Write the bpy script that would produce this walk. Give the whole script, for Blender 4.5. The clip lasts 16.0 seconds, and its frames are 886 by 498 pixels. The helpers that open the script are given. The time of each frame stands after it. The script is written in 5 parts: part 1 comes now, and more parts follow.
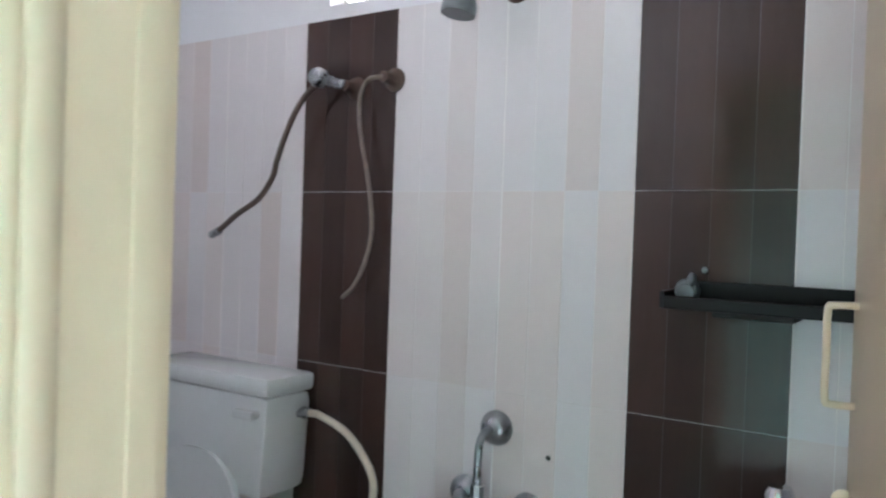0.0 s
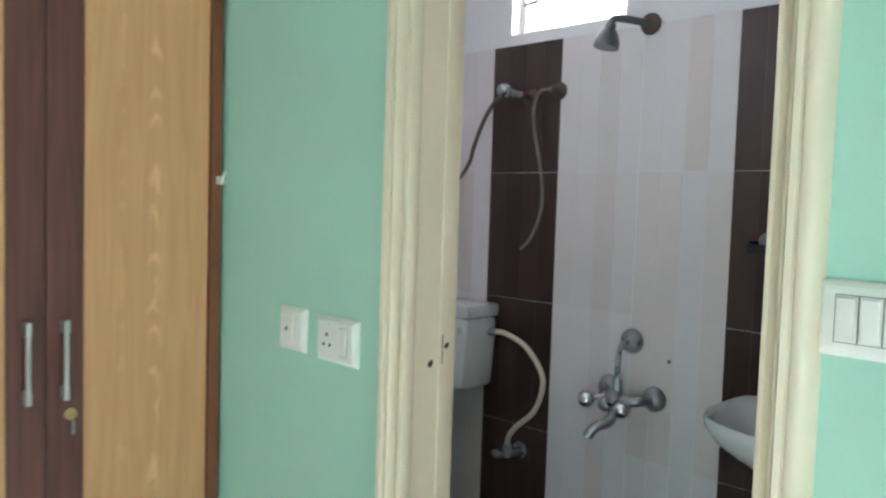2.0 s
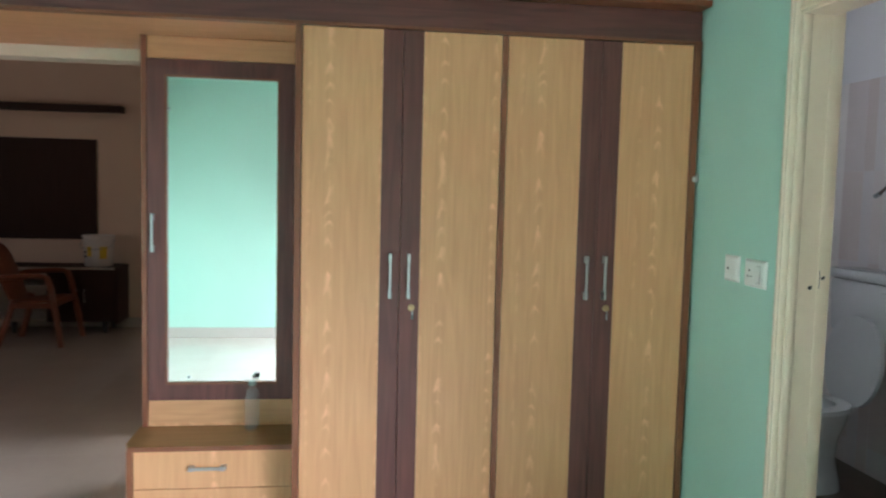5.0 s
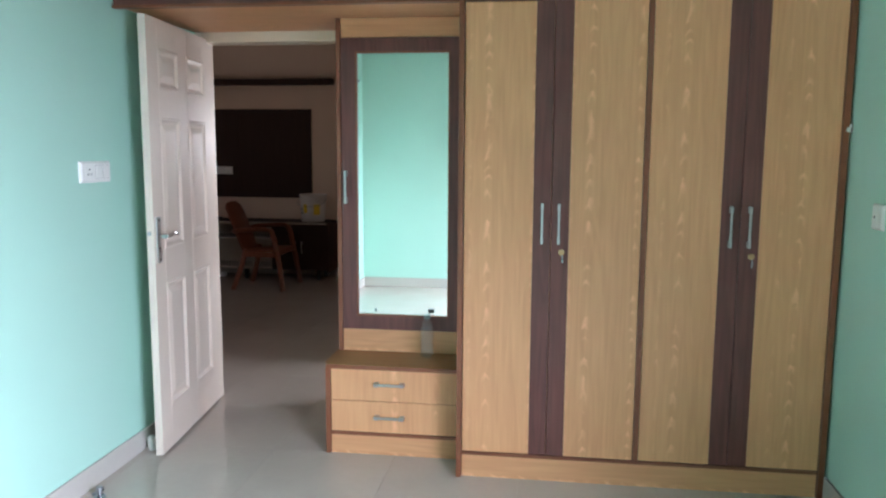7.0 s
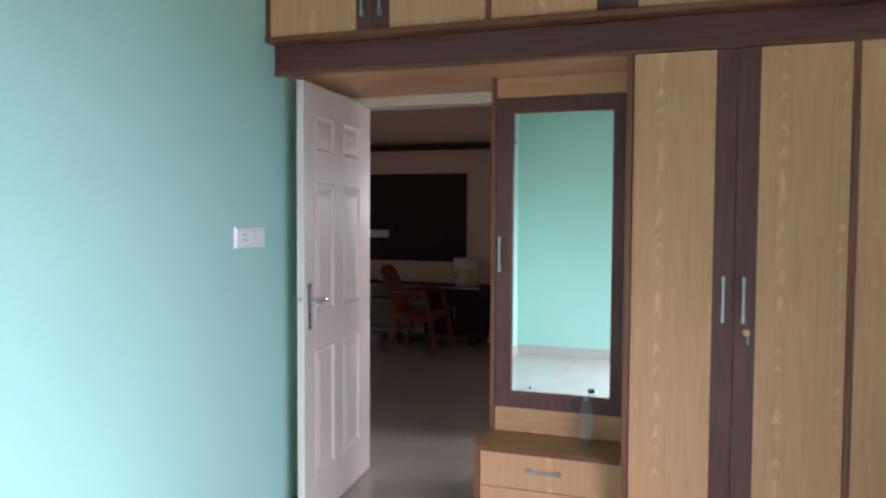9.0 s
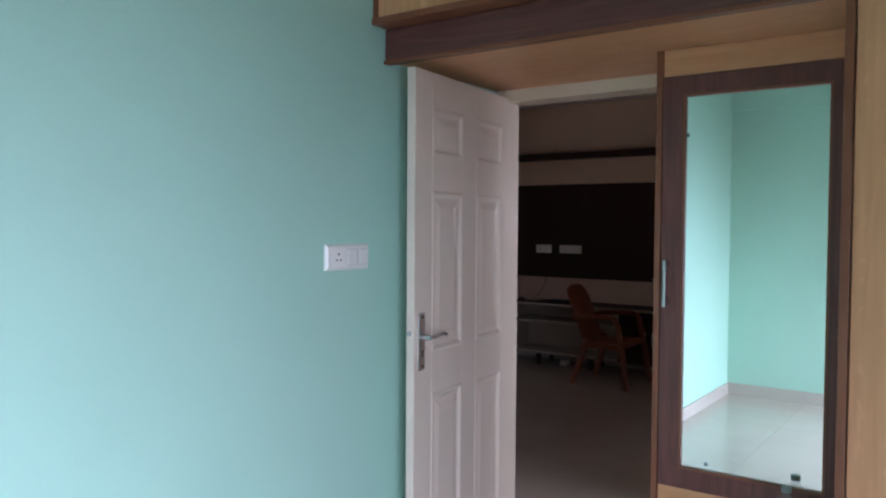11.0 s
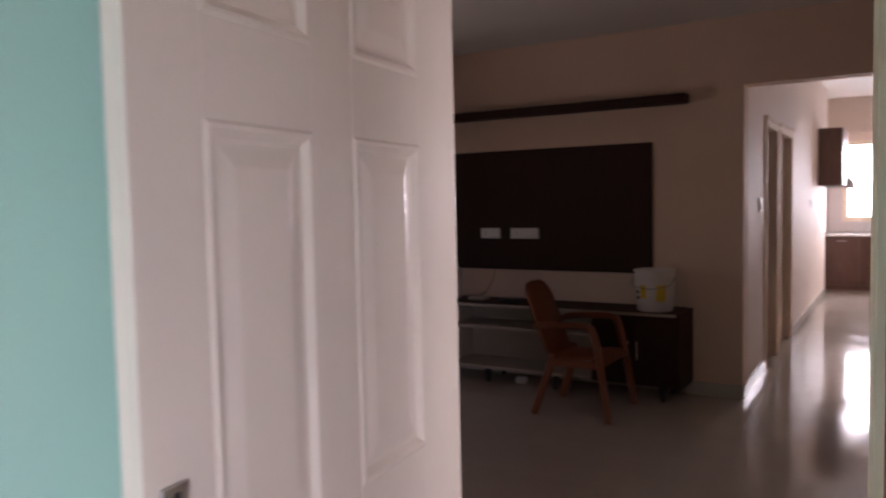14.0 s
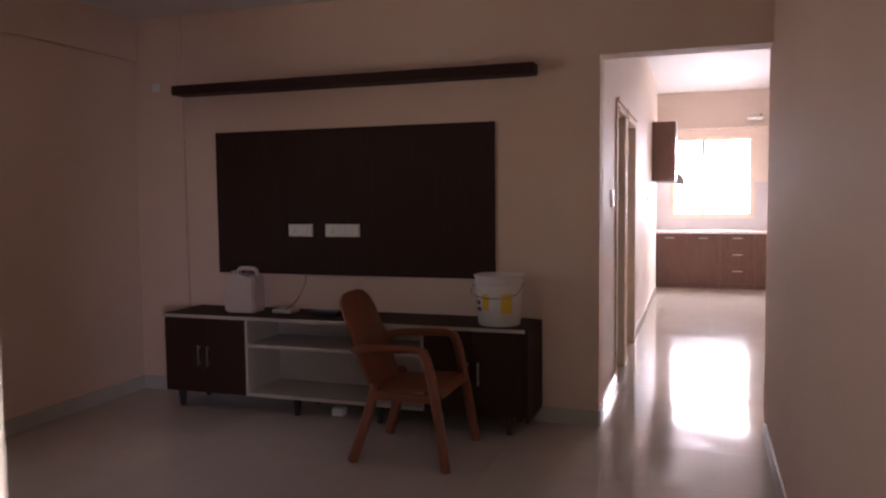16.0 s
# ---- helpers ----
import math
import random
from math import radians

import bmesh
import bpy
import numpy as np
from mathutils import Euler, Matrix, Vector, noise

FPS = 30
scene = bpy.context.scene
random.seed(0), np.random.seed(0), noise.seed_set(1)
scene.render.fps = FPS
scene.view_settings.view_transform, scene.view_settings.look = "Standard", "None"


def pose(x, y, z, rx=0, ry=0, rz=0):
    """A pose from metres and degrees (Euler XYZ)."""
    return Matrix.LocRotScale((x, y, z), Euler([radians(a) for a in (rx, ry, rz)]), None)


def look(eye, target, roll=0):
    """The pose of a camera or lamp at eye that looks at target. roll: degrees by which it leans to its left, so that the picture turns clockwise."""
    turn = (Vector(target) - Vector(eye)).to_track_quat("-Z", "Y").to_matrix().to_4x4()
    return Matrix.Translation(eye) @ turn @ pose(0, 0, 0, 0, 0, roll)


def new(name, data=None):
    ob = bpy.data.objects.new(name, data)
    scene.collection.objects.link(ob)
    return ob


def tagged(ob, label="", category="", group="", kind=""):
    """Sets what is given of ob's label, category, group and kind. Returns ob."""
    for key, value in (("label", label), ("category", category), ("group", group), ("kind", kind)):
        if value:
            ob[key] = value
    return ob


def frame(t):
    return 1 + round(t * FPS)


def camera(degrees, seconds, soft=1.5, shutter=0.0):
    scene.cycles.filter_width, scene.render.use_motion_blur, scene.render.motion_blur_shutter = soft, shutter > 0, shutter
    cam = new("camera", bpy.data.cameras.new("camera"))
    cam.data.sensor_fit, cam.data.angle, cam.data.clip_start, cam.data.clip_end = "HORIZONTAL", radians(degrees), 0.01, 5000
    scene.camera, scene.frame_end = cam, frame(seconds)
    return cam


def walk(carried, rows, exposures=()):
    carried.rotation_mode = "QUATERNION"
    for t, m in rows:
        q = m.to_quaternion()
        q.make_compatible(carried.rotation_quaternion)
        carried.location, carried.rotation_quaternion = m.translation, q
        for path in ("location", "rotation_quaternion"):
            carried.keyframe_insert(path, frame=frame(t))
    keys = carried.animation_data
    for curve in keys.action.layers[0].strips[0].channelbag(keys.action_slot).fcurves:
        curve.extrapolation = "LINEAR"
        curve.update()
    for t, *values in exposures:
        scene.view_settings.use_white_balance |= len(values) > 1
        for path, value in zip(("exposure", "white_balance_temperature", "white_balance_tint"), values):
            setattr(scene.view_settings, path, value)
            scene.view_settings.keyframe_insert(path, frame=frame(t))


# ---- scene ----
cam = camera(60.5, 16.0, soft=2.2, shutter=0.4)
PATH = [
    (0, (0.22, -0.012, 1.526), (-0.871, 1.664, 1.495), 2.0),
    (0.5, (0.284, -0.157, 1.515), (-0.895, 1.458, 1.455), 2.3),
    (1, (0.348, -0.348, 1.513), (-0.819, 1.275, 1.441), 1.7),
    (1.5, (0.485, -0.491, 1.515), (-0.771, 1.064, 1.45), 1.0),
    (2, (0.645, -0.634, 1.514), (-0.757, 0.787, 1.396), 1.8),
    (2.5, (0.791, -0.785, 1.519), (-0.705, 0.535, 1.379), 1.4),
    (3, (0.981, -0.897, 1.520), (-0.641, 0.262, 1.367), 0.7),
    (3.5, (1.204, -0.956, 1.506), (-0.568, -0.043, 1.347), 0.6),
    (4, (1.417, -1.071, 1.497), (-0.448, -0.368, 1.360), 0.5),
    (4.5, (1.611, -1.133, 1.485), (-0.318, -0.638, 1.329), 1.0),
    (5, (1.825, -1.086, 1.481), (-0.152, -0.82, 1.331), 1.4),
    (7.5, (2.206, -0.86, 1.461), (0.257, -1.193, 1.165), -0.5),
    (8, (2.19, -0.839, 1.462), (0.254, -1.247, 1.172), -1.1),
    (8.5, (2.089, -0.872, 1.459), (0.162, -1.387, 1.306), -0.5),
    (9, (1.944, -0.96, 1.472), (0.058, -1.616, 1.377), 0.3),
    (9.5, (1.812, -0.946, 1.473), (-0.017, -1.752, 1.395), 0.5),
    (10, (1.601, -0.852, 1.483), (-0.07, -1.948, 1.396), 0.3),
    (12.5, (0.35, -1.372, 1.479), (-1.244, -2.579, 1.416), -0.1),
    (13, (0.046, -1.561, 1.469), (-1.532, -2.786, 1.389), -1.4),
    (13.5, (-0.223, -1.717, 1.476), (-1.798, -2.946, 1.379), -2.3),
    (14, (-0.502, -1.898, 1.492), (-2.207, -2.937, 1.371), -1.2),
    (14.5, (-0.788, -2.021, 1.461), (-2.58, -2.898, 1.324), -1.3),
    (15, (-1.077, -2.116, 1.46), (-2.9, -2.926, 1.313), -0.86),
    (15.5, (-1.337, -2.225, 1.463), (-3.240, -2.823, 1.317), -0.2),
    (16, (-1.615, -2.323, 1.451), (-3.506, -2.961, 1.312), -0.6),
]
EXPOSURES = [(0, 0.96, 6300, 12), (1.5, 0.68, 6380, 11), (3, 0.35, 6430, 11), (5, 0.16, 6400, 10), (8, -0.09, 5960, 11), (9, -0.33, 6000, 15.5), (10, -0.66, 5900, 16), (12.5, -0.65, 6200, 14), (13, -0.51, 6420, 19), (14, -0.18, 6550, 25), (15, 0.33, 6430, 27.5), (16, 0.62, 6400, 26.0)]
walk(cam, [(t, look(eye, target, roll)) for t, eye, target, roll in PATH], EXPOSURES)

# ---- world, lights, exposure ----
world = bpy.data.worlds.new("sky")
scene.world = world
world.use_nodes = True
sky = world.node_tree.nodes.new("ShaderNodeTexSky")
sky.sky_type, sky.sun_disc = "NISHITA", False
sky.sun_elevation, sky.sun_rotation = radians(48), radians(150)
world.node_tree.links.new(sky.outputs[0], world.node_tree.nodes["Background"].inputs[0])
world.node_tree.nodes["Background"].inputs[1].default_value = 0.12
sun = new("sun", bpy.data.lights.new("sun", "SUN"))
sun.data.energy, sun.data.angle, sun.data.color = 1.0, radians(12), (1, 0.95, 0.88)
sun.matrix_world = look((0, 0, 20), (5, 8, 0))


def window_light(name, eye, target, w, h, watts, colour):
    lamp = new(name, bpy.data.lights.new(name, "AREA"))
    lamp.data.shape, lamp.data.size, lamp.data.size_y = "RECTANGLE", w, h
    lamp.data.energy, lamp.data.color = watts, colour
    lamp.matrix_world = look(eye, target)
    return lamp


BED_W = (1.05, 2.55, 0.25, 2.15)       # bedroom window in the north wall: x0, x1, z0, z1
KIT_W = (-2.75, -1.53, 1.08, 2.34)     # kitchen window
VENT = (-1.16, -0.69, 2.13, 2.50)      # bathroom ventilator: x0, x1, z0, z1
LIV_W = (-5.2, -3.7, 1.0, 2.1)         # added living room window, unseen, in the wall behind: y0, y1, z0, z1
window_light("bedroom_daylight", (1.8, 0.41, 1.0), (0.95, -2.2, -0.55), 1.4, 1.45, 138, (0.80, 0.82, 1.0)).data.spread = radians(110)
window_light("kitchen_daylight", (-14.70, -2.13, 1.71), (-12.0, -2.15, 0.55), 1.15, 1.2, 58, (0.97, 0.95, 1.0)).data.spread = radians(125)
window_light("ventilator_daylight", (-0.925, 1.60, 2.31), (-0.8, 0.3, 2.25), 0.45, 0.35, 3.5, (1.0, 0.94, 0.98)).data.spread = radians(130)
window_light("side_room_daylight", (-3.15, 0.40, 1.5), (-2.05, -2.9, 0.7), 0.85, 1.1, 15, (0.93, 0.92, 1.0)).data.spread = radians(100)
# fill lamp added to lift the dim living room, in an invented opening
window_light("living_fill", (-4.3, -6.50, 1.6), (-4.6, -4, 2.7), 0.9, 0.9, 3.2, (1.0, 0.88, 0.80)).data.spread = radians(100)


# ---- materials ----
def material(name, colour, rough=0.5, metal=0.0, vary=0.08, scale=3.0, fine=60.0, bump=0.05, island=0.0, obj=0.0, coat=0.0, stretch=(1, 1, 1), place=False, rv=0.03):
    """A surface with a slow stain-like variation, a fine grain and a light relief."""
    m = bpy.data.materials.new(name)
    m.use_nodes = True
    nt = m.node_tree
    n, l = nt.nodes, nt.links
    b = n["Principled BSDF"]
    b.inputs["Roughness"].default_value, b.inputs["Metallic"].default_value = rough, metal
    b.inputs["Coat Weight"].default_value, b.inputs["Coat Roughness"].default_value = coat, 0.08
    tc, mp = n.new("ShaderNodeTexCoord"), n.new("ShaderNodeMapping")
    mp.inputs["Scale"].default_value = stretch
    l.new(n.new("ShaderNodeNewGeometry").outputs["Position"] if place else tc.outputs["Object"], mp.inputs[0])
    slow, grain = n.new("ShaderNodeTexNoise"), n.new("ShaderNodeTexNoise")
    slow.inputs["Scale"].default_value, slow.inputs["Detail"].default_value = scale, 4
    grain.inputs["Scale"].default_value, grain.inputs["Detail"].default_value = fine, 3
    for t in (slow, grain):
        l.new(mp.outputs[0], t.inputs["Vector"])
    add = n.new("ShaderNodeMath")
    add.operation = "MULTIPLY_ADD"
    l.new(grain.outputs[0], add.inputs[0])
    add.inputs[1].default_value = 0.4
    l.new(slow.outputs[0], add.inputs[2])
    last = add.outputs[0]
    for amount, node, out in ((island, "ShaderNodeNewGeometry", "Random Per Island"), (obj, "ShaderNodeObjectInfo", "Random")):
        if amount:
            r, ma = n.new(node), n.new("ShaderNodeMath")
            ma.operation, ma.inputs[1].default_value = "MULTIPLY_ADD", amount
            l.new(r.outputs[out], ma.inputs[0])
            l.new(last, ma.inputs[2])
            last = ma.outputs[0]
    mr = n.new("ShaderNodeMapRange")
    mr.inputs["From Min"].default_value, mr.inputs["From Max"].default_value = 0.35, 1.05 + island + obj
    mr.inputs["To Min"].default_value, mr.inputs["To Max"].default_value = 1 - vary, 1 + vary
    l.new(last, mr.inputs["Value"])
    hs = n.new("ShaderNodeHueSaturation")
    hs.inputs["Color"].default_value = (*colour, 1)
    l.new(mr.outputs[0], hs.inputs["Value"])
    l.new(hs.outputs[0], b.inputs["Base Color"])
    mr2 = n.new("ShaderNodeMapRange")
    mr2.inputs["From Min"].default_value, mr2.inputs["From Max"].default_value = 0.2, 0.8
    mr2.inputs["To Min"].default_value, mr2.inputs["To Max"].default_value = max(rough - rv, 0.02), min(rough + rv, 1)
    l.new(slow.outputs[0], mr2.inputs["Value"])
    l.new(mr2.outputs[0], b.inputs["Roughness"])
    if bump:
        bp = n.new("ShaderNodeBump")
        bp.inputs["Strength"].default_value, bp.inputs["Distance"].default_value = bump, 0.004
        l.new(add.outputs[0], bp.inputs["Height"])
        l.new(bp.outputs[0], b.inputs["Normal"])
    return m


def laminate(name, light, dark, rough=0.4, figure=1.0, axis=2, flame=True):
    """Wood-print laminate: fine straight grain along one axis with a cathedral figure up the middle."""
    m = material(name, light, rough)
    nt = m.node_tree
    n, l = nt.nodes, nt.links
    b = n["Principled BSDF"]
    tc, mp, mp2 = n.new("ShaderNodeTexCoord"), n.new("ShaderNodeMapping"), n.new("ShaderNodeMapping")
    info, off = n.new("ShaderNodeObjectInfo"), n.new("ShaderNodeVectorMath")
    off.operation = "MULTIPLY_ADD"
    l.new(info.outputs["Random"], off.inputs[0])
    off.inputs[1].default_value = (0, 0, 7.0)
    l.new(tc.outputs["Object"], off.inputs[2])
    s1, s2 = [34, 34, 34], [9, 9, 9]
    s1[axis], s2[axis] = 1.6, 0.9
    mp.inputs["Scale"].default_value, mp2.inputs["Scale"].default_value = s1, s2
    l.new(off.outputs[0], mp.inputs[0])
    l.new(off.outputs[0], mp2.inputs[0])
    g, f = n.new("ShaderNodeTexNoise"), n.new("ShaderNodeTexNoise")
    g.inputs["Scale"].default_value, g.inputs["Detail"].default_value = 2.0, 5
    f.inputs["Scale"].default_value, f.inputs["Detail"].default_value, f.inputs["Distortion"].default_value = 1.3, 2, 0.6
    l.new(mp.outputs[0], g.inputs["Vector"])
    l.new(mp2.outputs[0], f.inputs["Vector"])
    rings = n.new("ShaderNodeMath")
    rings.operation, rings.inputs[1].default_value = "MULTIPLY", 38.0
    l.new(f.outputs[0], rings.inputs[0])
    sn = n.new("ShaderNodeMath")
    sn.operation = "SINE"
    l.new(rings.outputs[0], sn.inputs[0])
    mix = n.new("ShaderNodeMath")
    mix.operation, mix.inputs[1].default_value = "MULTIPLY_ADD", 0.10 * figure
    l.new(sn.outputs[0], mix.inputs[0])
    l.new(g.outputs[0], mix.inputs[2])
    ramp = n.new("ShaderNodeValToRGB")
    ramp.color_ramp.elements[0].position, ramp.color_ramp.elements[1].position = 0.15, 0.85
    ramp.color_ramp.elements[0].color, ramp.color_ramp.elements[1].color = (*dark, 1), (*light, 1)
    l.new(mix.outputs[0], ramp.inputs[0])
    last = ramp.outputs[0]
    if flame:
        sep, noisy = n.new("ShaderNodeSeparateXYZ"), n.new("ShaderNodeTexNoise")
        l.new(tc.outputs["Object"], sep.inputs[0])
        noisy.inputs["Scale"].default_value, noisy.inputs["Detail"].default_value = 14.0, 4
        l.new(off.outputs[0], noisy.inputs["Vector"])

        patchy = n.new("ShaderNodeTexNoise")
        patchy.inputs["Scale"].default_value = 9.0
        l.new(off.outputs[0], patchy.inputs["Vector"])
        drift, shift = n.new("ShaderNodeTexNoise"), n.new("ShaderNodeMapping")
        shift.inputs["Location"].default_value = (3.1, 5.7, 1.3)
        drift.inputs["Scale"].default_value = 2.6
        l.new(off.outputs[0], shift.inputs[0])
        l.new(shift.outputs[0], drift.inputs["Vector"])

        def calc(op, a, c=None, d=None):
            k = n.new("ShaderNodeMath")
            k.operation = op
            for slot, v in enumerate((a, c, d)):
                if isinstance(v, (int, float)):
                    k.inputs[slot].default_value = v
                elif v is not None:
                    l.new(v, k.inputs[slot])
            return k.outputs[0]

        along, across = (sep.outputs["Z"], sep.outputs["Y"]) if axis == 2 else (sep.outputs["Y"], sep.outputs["Z"])
        lines = []
        for centre, width, strong in ((0.0, 50.0, 1.0), (0.197, 70.0, 0.8), (-0.075, 90.0, 0.35)):
            side = calc("ABSOLUTE", calc("MULTIPLY_ADD", noisy.outputs[0], 0.020, calc("ADD", across, -0.010 - centre)))
            phase = calc("MULTIPLY_ADD", drift.outputs[0], 34.0, calc("MULTIPLY_ADD", noisy.outputs[0], 8.0, calc("MULTIPLY_ADD", along, 56.0 + 90 * centre, calc("MULTIPLY", side, 85.0))))
            wave = calc("POWER", calc("MAXIMUM", calc("SINE", phase), 0.0), 1.4)
            fade = calc("MAXIMUM", calc("SUBTRACT", 1.0, calc("MULTIPLY", side, width)), 0.0)
            lines.append(calc("MULTIPLY", calc("MULTIPLY", wave, fade), strong))
        figure_sum = calc("ADD", calc("ADD", lines[0], lines[1]), lines[2])
        mix2 = n.new("ShaderNodeMixRGB")
        l.new(calc("MULTIPLY", figure_sum, calc("MAXIMUM", calc("MULTIPLY_ADD", patchy.outputs[0], 2.3, -0.50), 0.0)), mix2.inputs[0])
        l.new(last, mix2.inputs[1])
        mix2.inputs[2].default_value = (*[min(v * 1.22 + 0.06, 1) for v in light], 1)
        last = mix2.outputs[0]
    l.new(last, b.inputs["Base Color"])
    return m


MINT = material("mint_paint", (0.415, 0.668, 0.562), 0.55, vary=0.05, scale=1.2, fine=150, bump=0.06)
CREAM_WALL = material("cream_paint", (0.72, 0.54, 0.42), 0.72, vary=0.05, scale=1.0, fine=150, bump=0.06)
# the same cream made paler: stronger light past the living room, put into colour
LIT_CREAM_WALL = material("cream_paint_lit", (0.74, 0.63, 0.55), 0.6, vary=0.05, scale=1.0, fine=150, bump=0.06)
WHITE_WALL = material("white_paint", (0.78, 0.80, 0.83), 0.6, vary=0.04, scale=1.0, fine=120, bump=0.05)
CEIL = material("ceiling_paint", (0.76, 0.74, 0.72), 0.7, vary=0.03, scale=1.0, fine=120)
GLOSS_CREAM = material("cream_gloss_paint", (0.80, 0.69, 0.53), 0.3, vary=0.05, scale=4, fine=40, bump=0.05, coat=0.3)
MATT_CREAM = material("cream_matt_paint", (0.74, 0.58, 0.44), 0.62, vary=0.05, scale=4, fine=40, bump=0.05)
GLOSS_DOOR = material("ivory_gloss_paint", (0.77, 0.665, 0.56), 0.3, vary=0.04, scale=3, fine=30, bump=0.06, coat=0.4)
FLOOR_TILE = material("vitrified_tile", (0.51, 0.45, 0.39), 0.09, vary=0.07, scale=3.2, fine=25, bump=0.012, obj=0.15, place=True, rv=0.06)
smudge, sheen = FLOOR_TILE.node_tree.nodes.new("ShaderNodeTexNoise"), FLOOR_TILE.node_tree.nodes.new("ShaderNodeMapRange")
smudge.inputs["Scale"].default_value, smudge.inputs["Detail"].default_value, smudge.inputs["Distortion"].default_value = 2.4, 6, 1.2
sheen.inputs["From Min"].default_value, sheen.inputs["From Max"].default_value = 0.42, 0.72
sheen.inputs["To Min"].default_value, sheen.inputs["To Max"].default_value = 0.06, 0.13
place = FLOOR_TILE.node_tree.nodes.new("ShaderNodeNewGeometry")
FLOOR_TILE.node_tree.links.new(place.outputs["Position"], smudge.inputs["Vector"])
FLOOR_TILE.node_tree.links.new(smudge.outputs[0], sheen.inputs["Value"])
FLOOR_TILE.node_tree.links.new(sheen.outputs[0], FLOOR_TILE.node_tree.nodes["Principled BSDF"].inputs["Roughness"])
GROUT = material("grout", (0.50, 0.45, 0.39), 0.6)
SKIRT = material("skirting_tile", (0.50, 0.47, 0.42), 0.25, vary=0.07, scale=3, fine=30, bump=0.02)
OAK = laminate("oak_laminate", (0.755, 0.395, 0.196), (0.635, 0.312, 0.146))
OAK_H = laminate("oak_laminate_across", (0.70, 0.365, 0.182), (0.575, 0.285, 0.132), axis=1)
OAK_TOP = laminate("oak_laminate_top", (0.40, 0.215, 0.085), (0.31, 0.16, 0.06), axis=1, flame=False)
WENGE = laminate("dark_laminate", (0.182, 0.062, 0.050), (0.095, 0.034, 0.029), rough=0.46, figure=1.3, flame=False)
WENGE_H = laminate("dark_laminate_across", (0.182, 0.062, 0.050), (0.095, 0.034, 0.029), rough=0.46, figure=1.3, axis=1, flame=False)
EDGE = material("red_brown_edging", (0.22, 0.075, 0.035), 0.4, vary=0.15, scale=5, fine=50)
STEEL = material("brushed_steel", (0.52, 0.52, 0.52), 0.34, metal=1.0, vary=0.05, scale=20, fine=200, bump=0.02)
CHROME = material("chrome", (0.72, 0.73, 0.75), 0.12, metal=1.0, vary=0.08, scale=20, fine=100, bump=0.02)
DULL_CHROME = material("limescaled_chrome", (0.33, 0.35, 0.37), 0.28, metal=0.9, vary=0.2, scale=25, fine=120, bump=0.05)
BRASS = material("brass", (0.52, 0.36, 0.19), 0.36, metal=1.0, vary=0.1)
PLASTIC = material("white_plastic", (0.80, 0.80, 0.76), 0.3, vary=0.03, scale=5)
SEAM = material("grey_seam", (0.28, 0.27, 0.25), 0.6)
PLASTIC_DARK = material("dark_holes", (0.03, 0.03, 0.03), 0.6)
BLACK = material("black_plastic", (0.025, 0.024, 0.026), 0.3, vary=0.1)
CERAMIC = material("glazed_ceramic", (0.74, 0.78, 0.80), 0.12, vary=0.04, scale=4, fine=30, bump=0.01, coat=0.4)
TILE_W = material("ivory_wall_tile", (0.72, 0.68, 0.66), 0.14, vary=0.10, scale=1.5, fine=40, bump=0.01, island=0.9, obj=0.2)
TILE_D = material("brown_wall_tile", (0.075, 0.050, 0.042), 0.12, vary=0.25, scale=6, fine=60, bump=0.01, island=0.5, stretch=(6, 6, 1))
def striped(m, a, b):
    """Gives each strip of a tile one of two shades."""
    n, l = m.node_tree.nodes, m.node_tree.links
    g, o, add, fr, ramp = (n.new("ShaderNode" + k) for k in ("NewGeometry", "ObjectInfo", "Math", "Math", "ValToRGB"))
    add.operation, fr.operation = "ADD", "FRACT"
    l.new(g.outputs["Random Per Island"], add.inputs[0])
    l.new(o.outputs["Random"], add.inputs[1])
    l.new(add.outputs[0], fr.inputs[0])
    ramp.color_ramp.interpolation = "CONSTANT"
    ramp.color_ramp.elements[0].color = (*a, 1)
    ramp.color_ramp.elements[1].color, ramp.color_ramp.elements[1].position = (*b, 1), 0.52
    e = ramp.color_ramp.elements.new(0.8)
    e.color = (*[(p + q) / 2 for p, q in zip(a, b)], 1)
    l.new(fr.outputs[0], ramp.inputs[0])
    hs = next(k for k in n if k.type == "HUE_SAT")
    l.new(ramp.outputs[0], hs.inputs["Color"])
    return m


striped(TILE_W, (0.72, 0.695, 0.71), (0.70, 0.635, 0.622))
striped(TILE_D, (0.042, 0.024, 0.020), (0.056, 0.031, 0.025))
TILE_J = material("white_joint", (0.80, 0.78, 0.77), 0.7)
TILE_G = material("brown_tile_groove", (0.066, 0.045, 0.038), 0.6, vary=0.1, scale=8)
BATH_FLOOR = material("bath_floor", (0.13, 0.10, 0.08), 0.5, vary=0.2, scale=8, fine=60, bump=0.1)
PVC_HOSE = material("ivory_hose", (0.68, 0.62, 0.50), 0.4, vary=0.08, scale=20)
RUST = material("rusted_fitting", (0.13, 0.085, 0.07), 0.6, metal=0.3, vary=0.4, scale=40, fine=150, bump=0.2)
GREY_METAL = material("tarnished_grey_metal", (0.20, 0.215, 0.225), 0.38, metal=0.7, vary=0.2, scale=25, fine=120, bump=0.05)
TV_LAM = laminate("near_black_laminate", (0.044, 0.018, 0.012), (0.026, 0.011, 0.008), rough=0.6, figure=0.4, flame=False)
TV_LAM.node_tree.nodes["Principled BSDF"].inputs["Specular IOR Level"].default_value = 0.25
OLD_HOSE = material("stained_braided_hose", (0.13, 0.095, 0.08), 0.5, metal=0.2, vary=0.35, scale=30, fine=300, bump=0.2)
